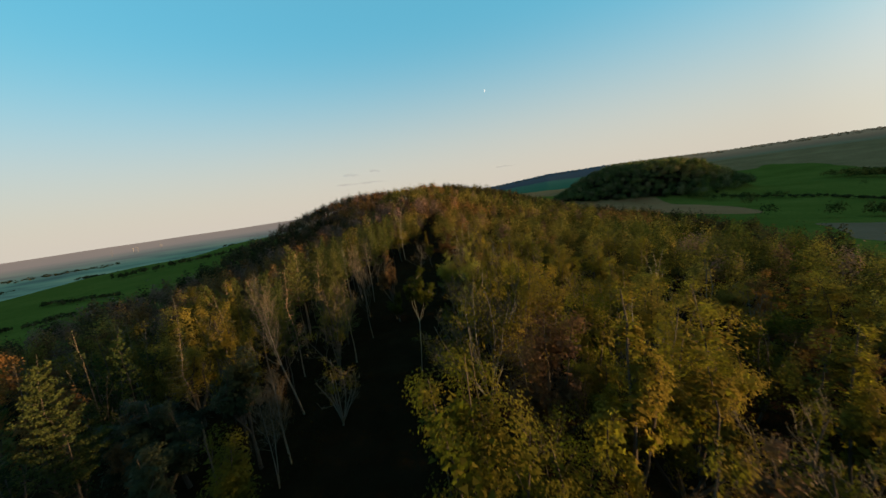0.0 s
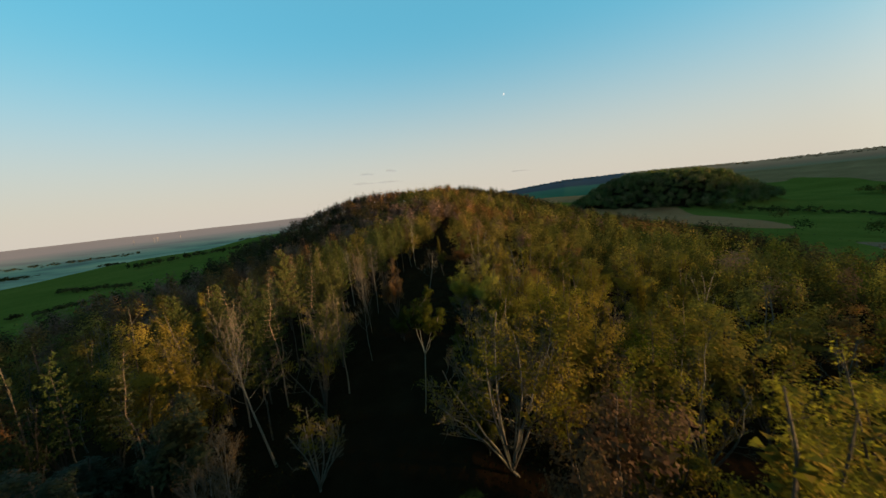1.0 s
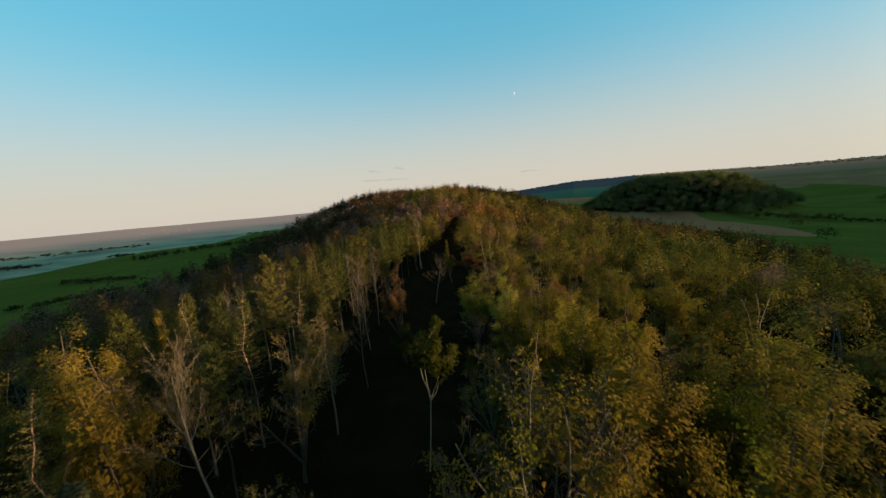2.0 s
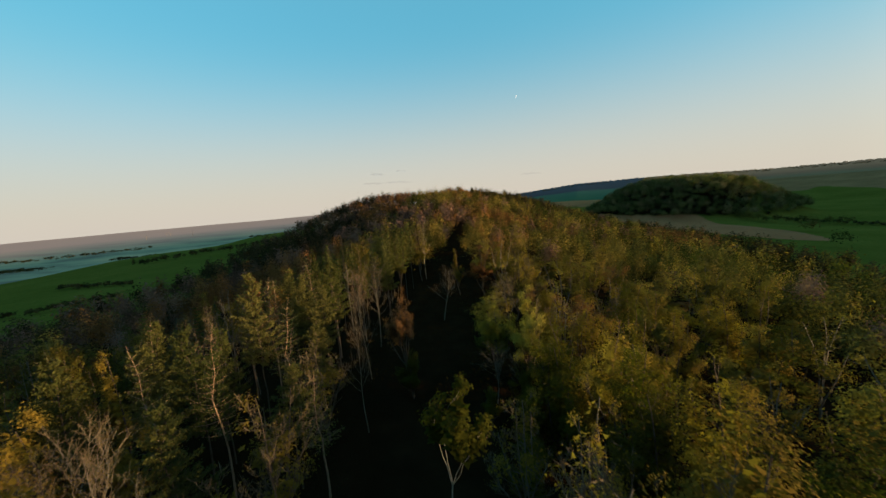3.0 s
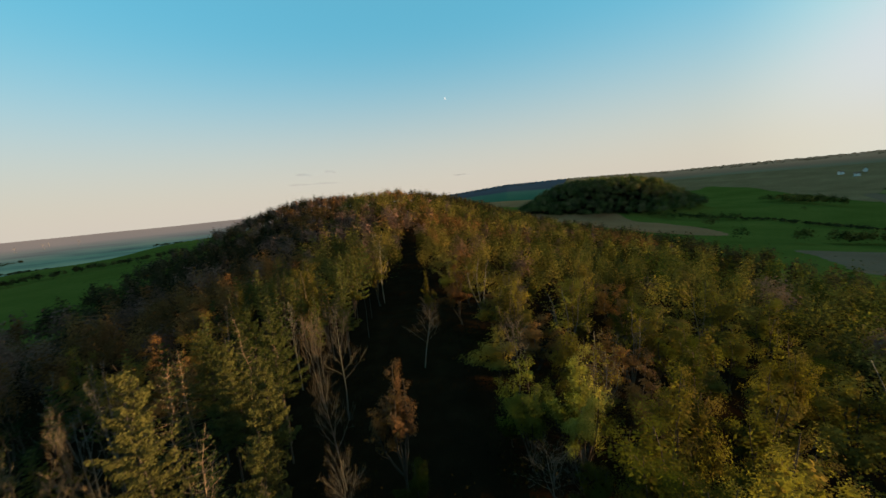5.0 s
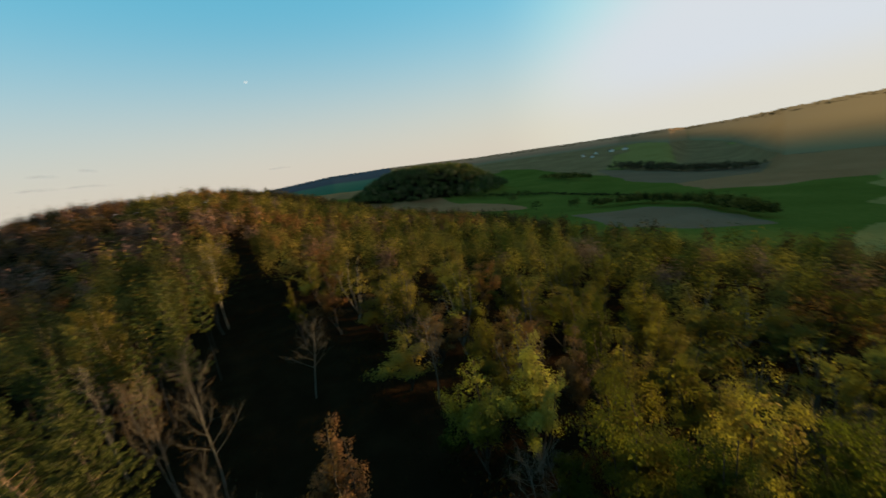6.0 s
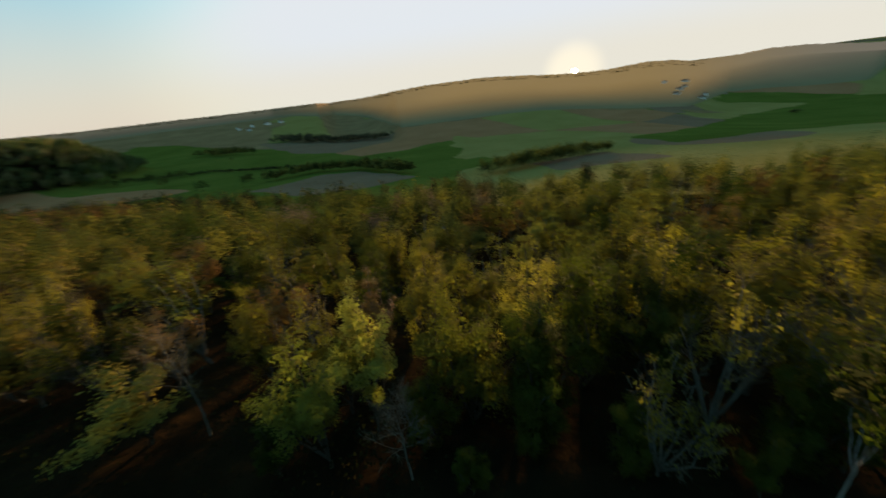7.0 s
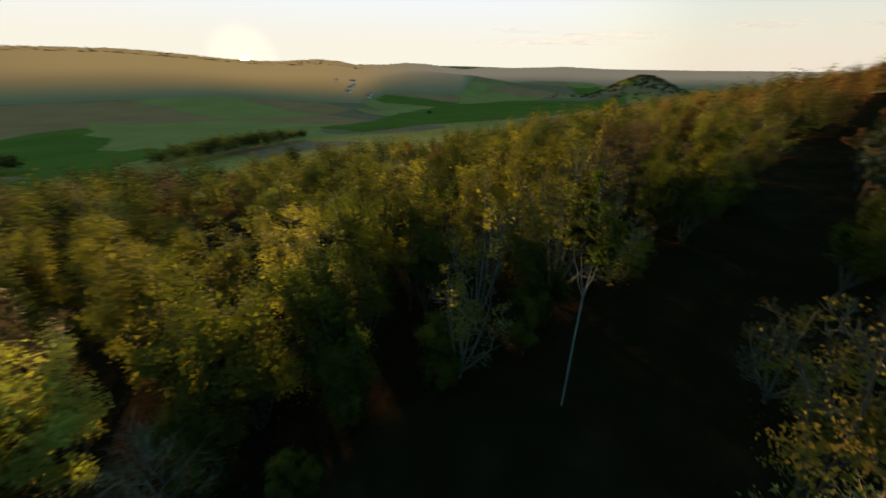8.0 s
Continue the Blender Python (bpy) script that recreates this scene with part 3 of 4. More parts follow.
# trees that stand out: kind, place, height of the top above the datum, width
SOUTH_TREES = [
    ("near_full13", 0.2, 12.4, 17.2, 0.95), ("near_rust7", 5.0, 20.6, 16.0, 1.0), ("near_gold6", 7.7, 16.4, 17.0, 1.2), ("near_gold5", 12.0, 18.6, 15.2, 1.1),
    ("near_gold5", 15.4, 22.0, 15.2, 1.15), ("near_thin10", 2.8, 31.2, 15.9, 1.25), ("near_olive4", 7.6, 33.6, 15.2, 1.2), ("near_olive2", 10.0, 26.8, 14.5, 1.0),
    ("near_gold5", 10.3, 39.6, 15.2, 0.95), ("near_full12", 14.6, 36.2, 13.0, 0.95), ("near_round14", 0.9, 61.6, 13.4, 0.84), ("near_round15", 4.0, 59.4, 14.2, 0.86),
    ("near_full12", 5.6, 52.6, 13.2, 0.9), ("near_olive4", 9.2, 55.8, 13.9, 0.85), ("near_full13", 4.4, 48.2, 12.3, 0.95), ("near_gold5", 9.2, 48.4, 14.2, 0.9),
]
EDGE_TREES = [
    ("near_full13", 9.1, 44.4, 13.6, 0.9), ("near_thin9", 0.8, 42.4, 11.8, 0.85), ("near_olive3", 7.2, 40.4, 12.6, 0.9), ("near_rust8", -9.3, 59.9, 14.9, 0.9), ("near_green1", -8.6, 58.2, 8.4, 0.6),
    ("near_bare1", -12.2, 52.6, 13.6, 0.55), ("near_bare2", -16.1, 34.1, 15.5, 1.1), ("near_olive11", -13.5, 38.8, 14.9, 1.0), ("near_larch1", -18.6, 38.4, 14.6, 0.9),
    ("near_bare1", -15.5, 73.6, 15.8, 0.9), ("near_bare2", -6.2, 82.0, 12.2, 0.9), ("near_thin9", -11.2, 30.6, 10.0, 0.8), ("near_gold6", -3.3, 97.0, 13.7, 0.7),
    ("near_larch0", -22.8, 46.4, 16.4, 1.0), ("near_larch1", -23.7, 56.3, 18.7, 1.0), ("near_larch2", -22.0, 64.4, 16.8, 1.0), ("near_larch0", -20.5, 69.5, 18.0, 1.0),
]
WEST_TREES = [
    ("near_larch1", -24.6, 75.3, 16.8, 1.0), ("near_gold5", -29.4, 38.5, 16.7, 1.1), ("near_larch2", -18.6, 61.0, 16.4, 0.9), ("near_larch3", -18.4, 52.4, 16.4, 1.0),
    ("near_green1", -11.7, 15.4, 13.6, 1.0), ("near_larch2", -26.0, 22.0, 16.0, 1.1), ("near_gold5", 6.9, 177.0, 16.5, 1.7), ("near_rust8", 10.6, 60.2, 11.9, 0.9),
    ("near_thin9", 9.3, 66.0, 12.9, 0.9), ("near_olive2", 15.9, 61.8, 12.4, 0.9), ("near_bare1", 3.4, 72.0, 12.0, 0.9), ("near_bare1", 0.2, 56.2, 8.8, 0.8),
    ("near_bare2", 3.4, 56.6, 7.6, 0.65), ("near_gold6", 5.9, 8.6, 15.2, 0.9), ("near_rust8", 8.6, 9.6, 14.0, 1.05), ("near_gold6", 19.8, 17.4, 13.2, 1.0),
]
NORTH_TREES = [
    ("near_olive4", 8.4, 69.4, 12.2, 0.8), ("near_gold5", 9.8, 91.8, 12.2, 0.9), ("near_thin10", 8.1, 86.2, 15.2, 0.7), ("near_olive3", 13.0, 52.4, 12.2, 0.9),
    ("near_thin9", 3.9, 38.2, 14.5, 0.95), ("near_full13", 1.4, 35.4, 9.6, 0.75), ("near_larch3", -26.8, 66.4, 15.8, 0.9), ("near_larch3", -22.8, 42.0, 16.3, 1.0), ("near_olive2", 18.6, 57.4, 11.0, 0.9),
    ("near_thin9", 18.7, 74.0, 11.6, 0.95), ("near_olive4", 22.5, 79.5, 11.5, 0.9), ("near_gold5", 27.2, 63.2, 10.8, 0.95), ("near_larch2", -16.8, 88.0, 14.6, 0.9),
]
STANDING = SOUTH_TREES + EDGE_TREES + WEST_TREES + NORTH_TREES
taken = [(-12.4, 70.0, 4.0), (-11.6, 86.5, 4.0), (-12.6, 75.6, 3.4), (-13.0, 81.5, 4.0), (-15.2, 70.5, 2.8), (-15.4, 75.5, 2.8), (-15.6, 58.6, 2.6), (-13.0, 66.5, 3.4), (-12.6, 61.0, 3.0), (-13.5, 55.0, 3.2), (-13.6, 49.5, 3.2), (3.2, 25.5, 4.6), (1.5, 54.5, 4.2), (0.5, 49.5, 4.0), (-0.1, 73.7, 2.0)]
for key, x, y, top, wide in STANDING:
    size = (top - float(land(x, y))) / KINDS[key]["height"]
    plant(key, x, y, size=size, wide=wide)
    taken.append((x, y, 3.3 * wide if -10 < x < 18 else 2.4 * wide))

# bushes at the foot of the trees beside the track
for x, y, size in ((-0.4, 38.0, 0.36), (1.2, 43.6, 0.45), (2.4, 48.8, 0.42), (-0.6, 52.6, 0.34), (3.0, 55.4, 0.46), (-8.6, 58.6, 0.36), (1.0, 33.2, 0.4), (0.2, 64.5, 0.4), (-0.2, 24.0, 0.42)):
    plant("near_full13" if size > 0.4 else "near_green1", x, y, size=size, wide=size * 1.25, label="low leafy green bush at the edge of the track")

# the slim young birch in the track
wood, hair, fol = fan_tree(78, 12.9, 3.4, 0.66, 4, 2100, 0.14, 2, 0.15, 0.5, 0.9)
tree("birch_tree", "slim young birch with pale trunk and small crown", [[(p, r * 0.24) for p, r in path] for path in wood], fol, BIRCH_BARK, GREEN_LEAF, hair, 6, spot(-4.3, 39.4) @ Matrix.Rotation(radians(12), 4, (0.78, 0.62, 0)) @ pose(0, 0, 0, 0, 0, 60))
taken.append((-2.9, 37.6, 2.0))

MIX_RIGHT = ["olive"] * 8 + ["green"] * 4 + ["gold"] * 4 + ["rust"] * 3 + ["thin"] * 3 + ["bare"]
MIX_LEFT = ["larch"] * 14 + ["bare"] * 2 + ["olive"] * 3 + ["gold"] * 2
MIX_OUTER = ["bare"] * 4 + ["larch"] * 3 + ["pine"] * 4 + ["rust"] + ["olive"] * 2
MIX_SHADE = ["pine"] * 4 + ["bare", "rust"]


def track_distance(x, y):
    """Distance from the middle line of the clearing flight strip over the wood."""
    u = min(1.0, max(0.0, (y - 0.0) / 54.0))
    return math.hypot(x + 13.0 * u * u, y - 54.0 * u)


def wood_rows(step, x0, x1, y0, y1):
    for iy in range(int((y1 - y0) / step)):
        for ix in range(int((x1 - x0) / step)):
            yield x0 + (ix + random.uniform(0.05, 0.95) + 0.5 * (iy % 2)) * step, y0 + (iy + random.uniform(0.05, 0.95)) * step


NEAR, MID = 25.0, 64.0
# crowns that rise clear of their neighbours into the low sun
lit = [(x, y, top) for key, x, y, top, wide in STANDING if -2 < x < 21 and (45 < y < 100 or key in ("near_gold5", "near_gold6", "near_thin10"))]
middle = {}
for x, y in list(wood_rows(5.0, -95, -5, -45, 135)) + list(wood_rows(6.0, -5, 85, -45, 135)):
    d = track_distance(x, y)
    if d > MID or not bool(in_wood(x, y)) or abs(x - float(ride_centre(y))) < float(ride_half(y)) + random.uniform(0, 0.8):
        continue
    if any((x - a) ** 2 + (y - b) ** 2 < c * c for a, b, c in taken):
        continue
    left = x < float(ride_centre(y))
    if not left and random.random() < 0.14:
        continue
    style = random.choice(MIX_RIGHT if not left else MIX_OUTER if x < -33 else MIX_LEFT if y > 28 else MIX_SHADE)
    if d > NEAR and x > 70 and random.random() < 0.5:
        style = "pine"
    height = (random.uniform(8.0, 11.5) if left and y < 28 else random.uniform(12.5, 16.5) if left and x > -40 else (random.uniform(10.2, 13.4) if random.random() > 0.28 else random.uniform(6.5, 9))) * (0.8 if style == "bare" and not left else 1.0)
    wide = random.uniform(0.8, 1.12) if left else random.uniform(0.8, 1.1) if d < NEAR else random.uniform(0.95, 1.35)
    if not left and x - float(ride_centre(y)) < 13 and d < NEAR:
        style, wide = random.choice(["full", "full", "olive", "green", "gold", "thin"]), random.uniform(0.72, 0.95)
    if style == "bare" and left and d < NEAR:
        height, wide = height * 0.82, wide * 0.62
    if d < 9:
        height = min(height, 10.5)
    foot = float(land(x, y))
    for a, b, top in lit:
        along_sun = (x - a) * toward[0] + (y - b) * toward[1]
        if 0 < along_sun < 32 and abs((x - a) * toward[1] - (y - b) * toward[0]) < 3.6:
            height = max(5.5, min(height, top - 2.6 + 0.04 * along_sun - foot))
    if d < NEAR:
        key = random.choice([k for k in KINDS if k.startswith("near_" + style)])
        plant(key, x, y, size=height / KINDS[key]["height"], wide=wide)
    else:
        middle.setdefault(style, []).append((x, y, height, wide))


# ---- undergrowth ----
def bush(seed, height, width, count):
    rng = np.random.default_rng(seed)
    hub = rng.normal(size=(14, 3)) * np.array((0.33, 0.33, 0.22)) + np.array((0, 0, 0.5))
    c = hub[rng.integers(0, 14, count)] + rng.normal(size=(count, 3)) * 0.13
    return leaves(rng, np.abs(c * np.array((0, 0, 1))) * height + c * np.array((width, width, 0)), 0.048)


# near-black leaves: the shade beneath the trees is put into their colour
SHADED_BRAMBLE = material("shaded_undergrowth", [(0.0067, 0.0058, 0.0026), (0.0119, 0.0106, 0.0042), (0.0196, 0.0156, 0.0064)], 0.4, 1.0, through_light=0.25, gloss=0.0)


# ---- the far woods ----
def far_material(name, colours, through_light=0.3):
    return material(name, colours, 0.16, 0.9, source="tint", through_light=through_light, gloss=0.0)


def join(name, label, shapes, spots, mat, seed):
    """Many trees as one mesh. shapes: verts and faces for a height and width of 1; spots: x, y, foot, height, width."""
    rng = np.random.default_rng(seed)
    verts, faces, tint, base = [], [], [], 0
    for x, y, foot, high, broad in spots:
        v, f = shapes[rng.integers(0, len(shapes))]
        w = rng.uniform(0, 6.283)
        c, s = math.cos(w) * broad, math.sin(w) * broad
        verts.append(np.stack((x + v[:, 0] * c - v[:, 1] * s, y + v[:, 0] * s + v[:, 1] * c, foot + v[:, 2] * high), axis=1))
        faces.append(f + base)
        tint.append(np.full(len(v), rng.random()))
        base += len(v)
    v, f = np.concatenate(verts), np.concatenate(faces)
    me = mesh_of(name, v.tolist(), f.tolist(), [mat])
    me.attributes.new("tint", "FLOAT", "POINT").data.foreach_set("value", np.concatenate(tint).astype(np.float32))
    return tagged(new(name, me), label, "woodland", kind="stuff")


def triangles(faces):
    f = np.array(faces)
    return np.concatenate((f[:, (0, 1, 2)], f[:, (0, 2, 3)]))


MIDDLE_LEAF = {
    "green": far_material("green_crowns", [(0.0318, 0.0338, 0.0065), (0.0569, 0.0528, 0.0098), (0.0835, 0.0689, 0.0139)]),
    "olive": far_material("olive_crowns", [(0.0410, 0.0366, 0.0089), (0.0766, 0.0584, 0.0130), (0.1183, 0.0837, 0.0187)]),
    "gold": far_material("golden_crowns", [(0.0675, 0.0549, 0.0122), (0.1024, 0.0774, 0.0154), (0.1411, 0.1069, 0.0228)]),
    "rust": far_material("rust_crowns", [(0.0516, 0.0260, 0.0122), (0.0963, 0.0444, 0.0163), (0.1282, 0.0696, 0.0261)]),
    "larch": far_material("larch_crowns", [(0.0295, 0.0370, 0.0110), (0.0515, 0.0545, 0.0155), (0.0740, 0.0695, 0.0210)]),
    "pine": far_material("pine_crowns", [(0.0091, 0.0140, 0.0073), (0.0160, 0.0218, 0.0098), (0.0257, 0.0288, 0.0122)]),
}
MIDDLE_LEAF["thin"] = MIDDLE_LEAF["gold"]
thicket = []
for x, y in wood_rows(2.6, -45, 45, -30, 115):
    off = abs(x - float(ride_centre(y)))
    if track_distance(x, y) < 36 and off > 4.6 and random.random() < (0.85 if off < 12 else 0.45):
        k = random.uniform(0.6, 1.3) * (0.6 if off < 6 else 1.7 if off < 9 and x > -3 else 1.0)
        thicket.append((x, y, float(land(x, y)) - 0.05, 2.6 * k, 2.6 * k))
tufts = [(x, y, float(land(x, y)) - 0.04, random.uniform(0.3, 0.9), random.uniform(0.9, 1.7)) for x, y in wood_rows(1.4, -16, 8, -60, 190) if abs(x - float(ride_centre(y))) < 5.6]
join("track_grass", "rough grass and weeds on the woodland track, shade painted in", [bush(420 + s, 1.0, 1.0, 70) for s in range(4)], tufts, SHADED_BRAMBLE, 411)
join("undergrowth", "bramble and sapling undergrowth beneath the trees, shade painted in", [bush(400 + s, 1.0, 1.0, 160) for s in range(4)], thicket, SHADED_BRAMBLE, 410)
for n, (style, spots) in enumerate(sorted(middle.items())):
    rows = [(x, y, float(land(x, y)) - 0.1, h, w) for x, y, h, w in spots]
    crowns, stems = [], []
    for s in range(4):
        if style == "larch":
            wood, fol = larch(200 + s, 1.0 * 15, 4.2, 1500, 0.2, 0)
            tall = 15.0
        elif style == "bare":
            wood, hair, fol = bare(210 + s, 13.0, 4.4, 0.4, 0)
            wood, tall = wood + hair, 13.0
        else:
            wood, hair, fol = fan_tree(220 + 10 * n + s, 12.0, 5.2 + 0.6 * s, 0.22, 4 + s % 2, 900 if style == "thin" else 1100 if style == "pine" else 3600, 0.175, 0, 0.5 if style == "thin" else 0.12, 0.12, 1.15)
            wood, tall = wood + (hair if style == "thin" else []), 12.0
        v, f = tubes(wood, 3)
        shrink = np.array((1, 1, 1 / tall))
        stems.append((np.array(v) * shrink, triangles(f)))
        if fol is not None:
            crowns.append((fol[0] * shrink, fol[1]))
    join("tree_stems_" + style, "trunks and limbs of " + style + " trees in the wood", stems, rows, PALE_BARK if style in ("bare", "thin") else BARK, 300 + n)
    if crowns:
        join("tree_crowns_" + style, "leafy " + style + " crowns of the autumn wood", crowns, rows, MIDDLE_LEAF[style], 300 + n)


def far_wood(name, label, spots, mat, leaf=0.9, count=75, seed=1, high=11.5, broad=4.2, sink=0.0, level=None, uneven=(0.75, 1.25)):
    """Crowns too far off to be told apart, each a loose clump of leaf sprays."""
    rng = np.random.default_rng(seed)
    shapes = []
    for s in range(6):
        hub = rng.normal(size=(9, 3))
        hub /= np.linalg.norm(hub, axis=1)[:, None]
        hub[:, 2] = np.abs(hub[:, 2])
        p = hub[rng.integers(0, 9, count)] * 0.62 + rng.normal(size=(count, 3)) * 0.27
        v, f = leaves(rng, p * np.array((broad / 2, broad / 2, high * 0.44)), leaf, 0.3, p * 1.2)
        shapes.append((v / high + np.array((0, 0, 0.5)), f))
    rows = [(x, y, float(land(x, y) if level is None else level(x, y)) - sink, high * k, high * w) for (x, y), k, w in zip(spots, rng.uniform(*uneven, len(spots)), rng.uniform(0.7, 1.25, len(spots)))]
    return join(name, label, shapes, rows, mat, seed)


far_sets = {"olive": [], "rust": [], "green": [], "dark": [], "grey": []}
for x, y in wood_rows(5.9, -150, 215, -330, 480):
    if not bool(in_wood(x, y)) or abs(x - float(ride_centre(y))) < float(ride_half(y)) and y < 190:
        continue
    if track_distance(x, y) < MID and -45 < y < 135 and -95 < x < 85:
        continue
    u = random.random()
    patch = math.sin(x / 19.0 + 1) + math.sin(y / 27.0) + random.uniform(-1.2, 1.2)
    if x < -45 and y > 90:
        key = "dark" if patch > 0.2 else ("grey" if patch > -0.8 else "rust")
    elif x > 96 - 20 * float(sstep(75, 45, y)) + 50 * math.exp(-((y - 262) / 92) ** 2) and 0 < y < 340:
        key = "dark" if u < 0.75 else "green"
    elif 185 < y < 275 and -48 < x < 4 and u < 0.65:
        key = "grey"
    elif y > 330 and x > 10:
        key = "dark" if u < 0.85 else "olive"
    else:
        key = "rust" if patch > 1.1 else ("green" if patch < -1.3 else ("grey" if u < 0.09 else "olive"))
    far_sets[key].append((x, y))
FAR_OLIVE = far_material("far_olive_crowns", [(0.0279, 0.0251, 0.0074), (0.0747, 0.0577, 0.0155), (0.1574, 0.1080, 0.0275)])
FAR_RUST = far_material("far_rust_crowns", [(0.0648, 0.0328, 0.0146), (0.1203, 0.0549, 0.0211), (0.1574, 0.0768, 0.0293)])
FAR_GREEN = far_material("far_green_crowns", [(0.0278, 0.0328, 0.0098), (0.0555, 0.0512, 0.0146), (0.0833, 0.0659, 0.0195)])
FAR_DARK = far_material("far_dark_crowns", [(0.0184, 0.0146, 0.0081), (0.0303, 0.0236, 0.0128), (0.0477, 0.0352, 0.0191)])
FAR_GREY = far_material("far_bare_crowns", [(0.0648, 0.0351, 0.0276), (0.1017, 0.0563, 0.0455), (0.1388, 0.0790, 0.0650)])
for n, (key, label, mat) in enumerate((
        ("olive", "olive and gold autumn tree crowns along the ridge", FAR_OLIVE), ("rust", "rust brown autumn tree crowns along the ridge", FAR_RUST), ("green", "green tree crowns among autumn woodland", FAR_GREEN),
        ("dark", "dark brown and evergreen crowns at the wood's edge", FAR_DARK), ("grey", "leafless grey brown tree crowns along the ridge", FAR_GREY))):
    close = [(x, y) for x, y in far_sets[key] if track_distance(x, y) < 125]
    distant = [(x, y) for x, y in far_sets[key] if track_distance(x, y) >= 125]
    far_wood("woodland_close_" + key, label, close, mat, leaf=0.37, count=720, seed=n + 1, broad=5.9, uneven=(0.6, 1.25))
    far_wood("woodland_" + key, label, distant, mat, leaf=0.8, count=120, seed=n + 11, broad=5.8, uneven=(0.65, 1.3))
HILL_GREEN = far_material("hill_green_crowns", [(0.045, 0.048, 0.018), (0.072, 0.072, 0.026), (0.105, 0.098, 0.036)])
HILL_BROWN = far_material("hill_brown_crowns", [(0.064, 0.052, 0.026), (0.10, 0.08, 0.038), (0.15, 0.115, 0.052)])
hill = [(x, y) for x, y in wood_rows(8.2, 200, 560, 490, 800) if knoll(x, y) > 0.12]
far_wood("woodland_hill_green", "green autumn woodland covering a rounded hill", hill[0::3], HILL_GREEN, leaf=1.15, count=300, seed=6, high=15, broad=12.5)
far_wood("woodland_hill_autumn", "brown autumn crowns on a wooded hill", hill[1::3], HILL_BROWN, leaf=1.15, count=300, seed=7, high=15, broad=12.5)
far_wood("woodland_hill_brown", "dull green crowns on a wooded hill", hill[2::3], HILL_GREEN, leaf=1.15, count=300, seed=8, high=15, broad=12.5)


# ---- trees and hedges of the valley ----
FAR_HEDGE = far_material("far_hedge_leaves", [(0.024, 0.021, 0.010), (0.040, 0.034, 0.015), (0.062, 0.050, 0.021)])
FAR_RIDGE = far_material("far_ridge_crowns", [(0.0455, 0.0323, 0.0195), (0.0720, 0.0492, 0.0293), (0.1062, 0.0703, 0.0424)])


def plain_level(x, y):
    """Height of the wide plain beyond the foot of the ridge."""
    t = np.clip((np.hypot(x + 6, y - 42) - 1850) / 2900, 0.0, 1.0)
    return -109 + 106 * t ** 1.15 + 3 * ripple(x + 6, y - 42, 500)


def strip(x0, y0, x1, y1, wide, step):
    """Tree places along a hedge or a belt of trees."""
    n = int(math.hypot(x1 - x0, y1 - y0) / step)
    return [(x0 + (x1 - x0) * (k + random.random()) / n + random.uniform(-wide, wide), y0 + (y1 - y0) * (k + random.random()) / n + random.uniform(-wide, wide)) for k in range(n)]


far_wood("hedge_field_edge", "row of low trees along a brown field", strip(365, 552, 450, 462, 5, 3.2), FAR_GREEN, leaf=1.2, count=60, seed=21, high=11, broad=10)
far_wood("copse_valley", "belt of brown autumn trees between fields", strip(325, 268, 374, 239, 6, 0.9) + strip(374, 239, 352, 179, 7, 0.8) + strip(352, 179, 268, 111, 6, 0.9), FAR_OLIVE, leaf=1.2, count=60, seed=22, high=11, broad=7)
far_wood("copse_meadow", "small copse of bare and brown trees in a meadow", strip(725, 645, 655, 495, 20, 1.8), FAR_OLIVE, leaf=1.8, count=60, seed=23, high=15, broad=12)
far_wood("field_bushes", "round bushes standing in the green fields", [(302, 272), (307, 277), (270, 294), (345, 400), (352, 405), (560, 470), (610, 520)], FAR_GREEN, leaf=1.3, count=160, seed=24, high=13, broad=14)
far_wood("hedge_meadow", "thin dark hedge across the green meadow", strip(413, 535, 480, 443, 3, 2.6) + strip(480, 443, 430, 264, 3, 2.6), FAR_HEDGE, leaf=1.2, count=50, seed=35, high=4.5, broad=6)
far_wood("belt_stubble", "dark belt of trees below a stubble field", strip(222, 50, 292, -38, 12, 0.9), FAR_OLIVE, leaf=0.9, count=130, seed=36, high=10, broad=9)
far_wood("hedge_left", "dark hedge of trees along the far side of a green field", strip(-380, 415, -330, 640, 5, 4.0), FAR_HEDGE, leaf=1.6, count=50, seed=25, high=8, broad=8)
far_wood("hedge_left_near", "dark low hedge across a green field", strip(-340, 302, -250, 280, 3, 3.2), FAR_HEDGE, leaf=1.2, count=50, seed=26, high=4, broad=6)
far_wood("hedge_left_low", "dark low hedge across a green field", strip(-270, 190, -200, 215, 3, 3.2), FAR_HEDGE, leaf=1.2, count=50, seed=27, high=4, broad=6)
far_wood("belt_slope", "long dark belt of trees on the far slope", strip(890, 560, 770, 270, 26, 0.9), FAR_RIDGE, leaf=2.2, count=50, seed=28, high=13, broad=10)
far_wood("bush_field_south", "single dark bushes in a green field", [(690, -470), (697, -468), (706, -474)], FAR_HEDGE, leaf=1.6, count=60, seed=29, high=9, broad=9)
far_wood("belt_plain", "dark belts of trees on the far plain", strip(-1150, 760, -1060, 960, 20, 4) + strip(-1500, 1500, -1180, 1560, 25, 6) + strip(-1900, 1300, -1650, 1350, 40, 4) + strip(-1300, 2200, -900, 2260, 30, 8) + strip(-1850, 900, -1800, 1120, 30, 6) + strip(-2300, 1500, -1700, 1900, 60, 9) + strip(-700, 1800, -420, 1850, 20, 6), FAR_HEDGE, leaf=4, count=40, seed=30, high=11, broad=24, level=plain_level)
belt = []
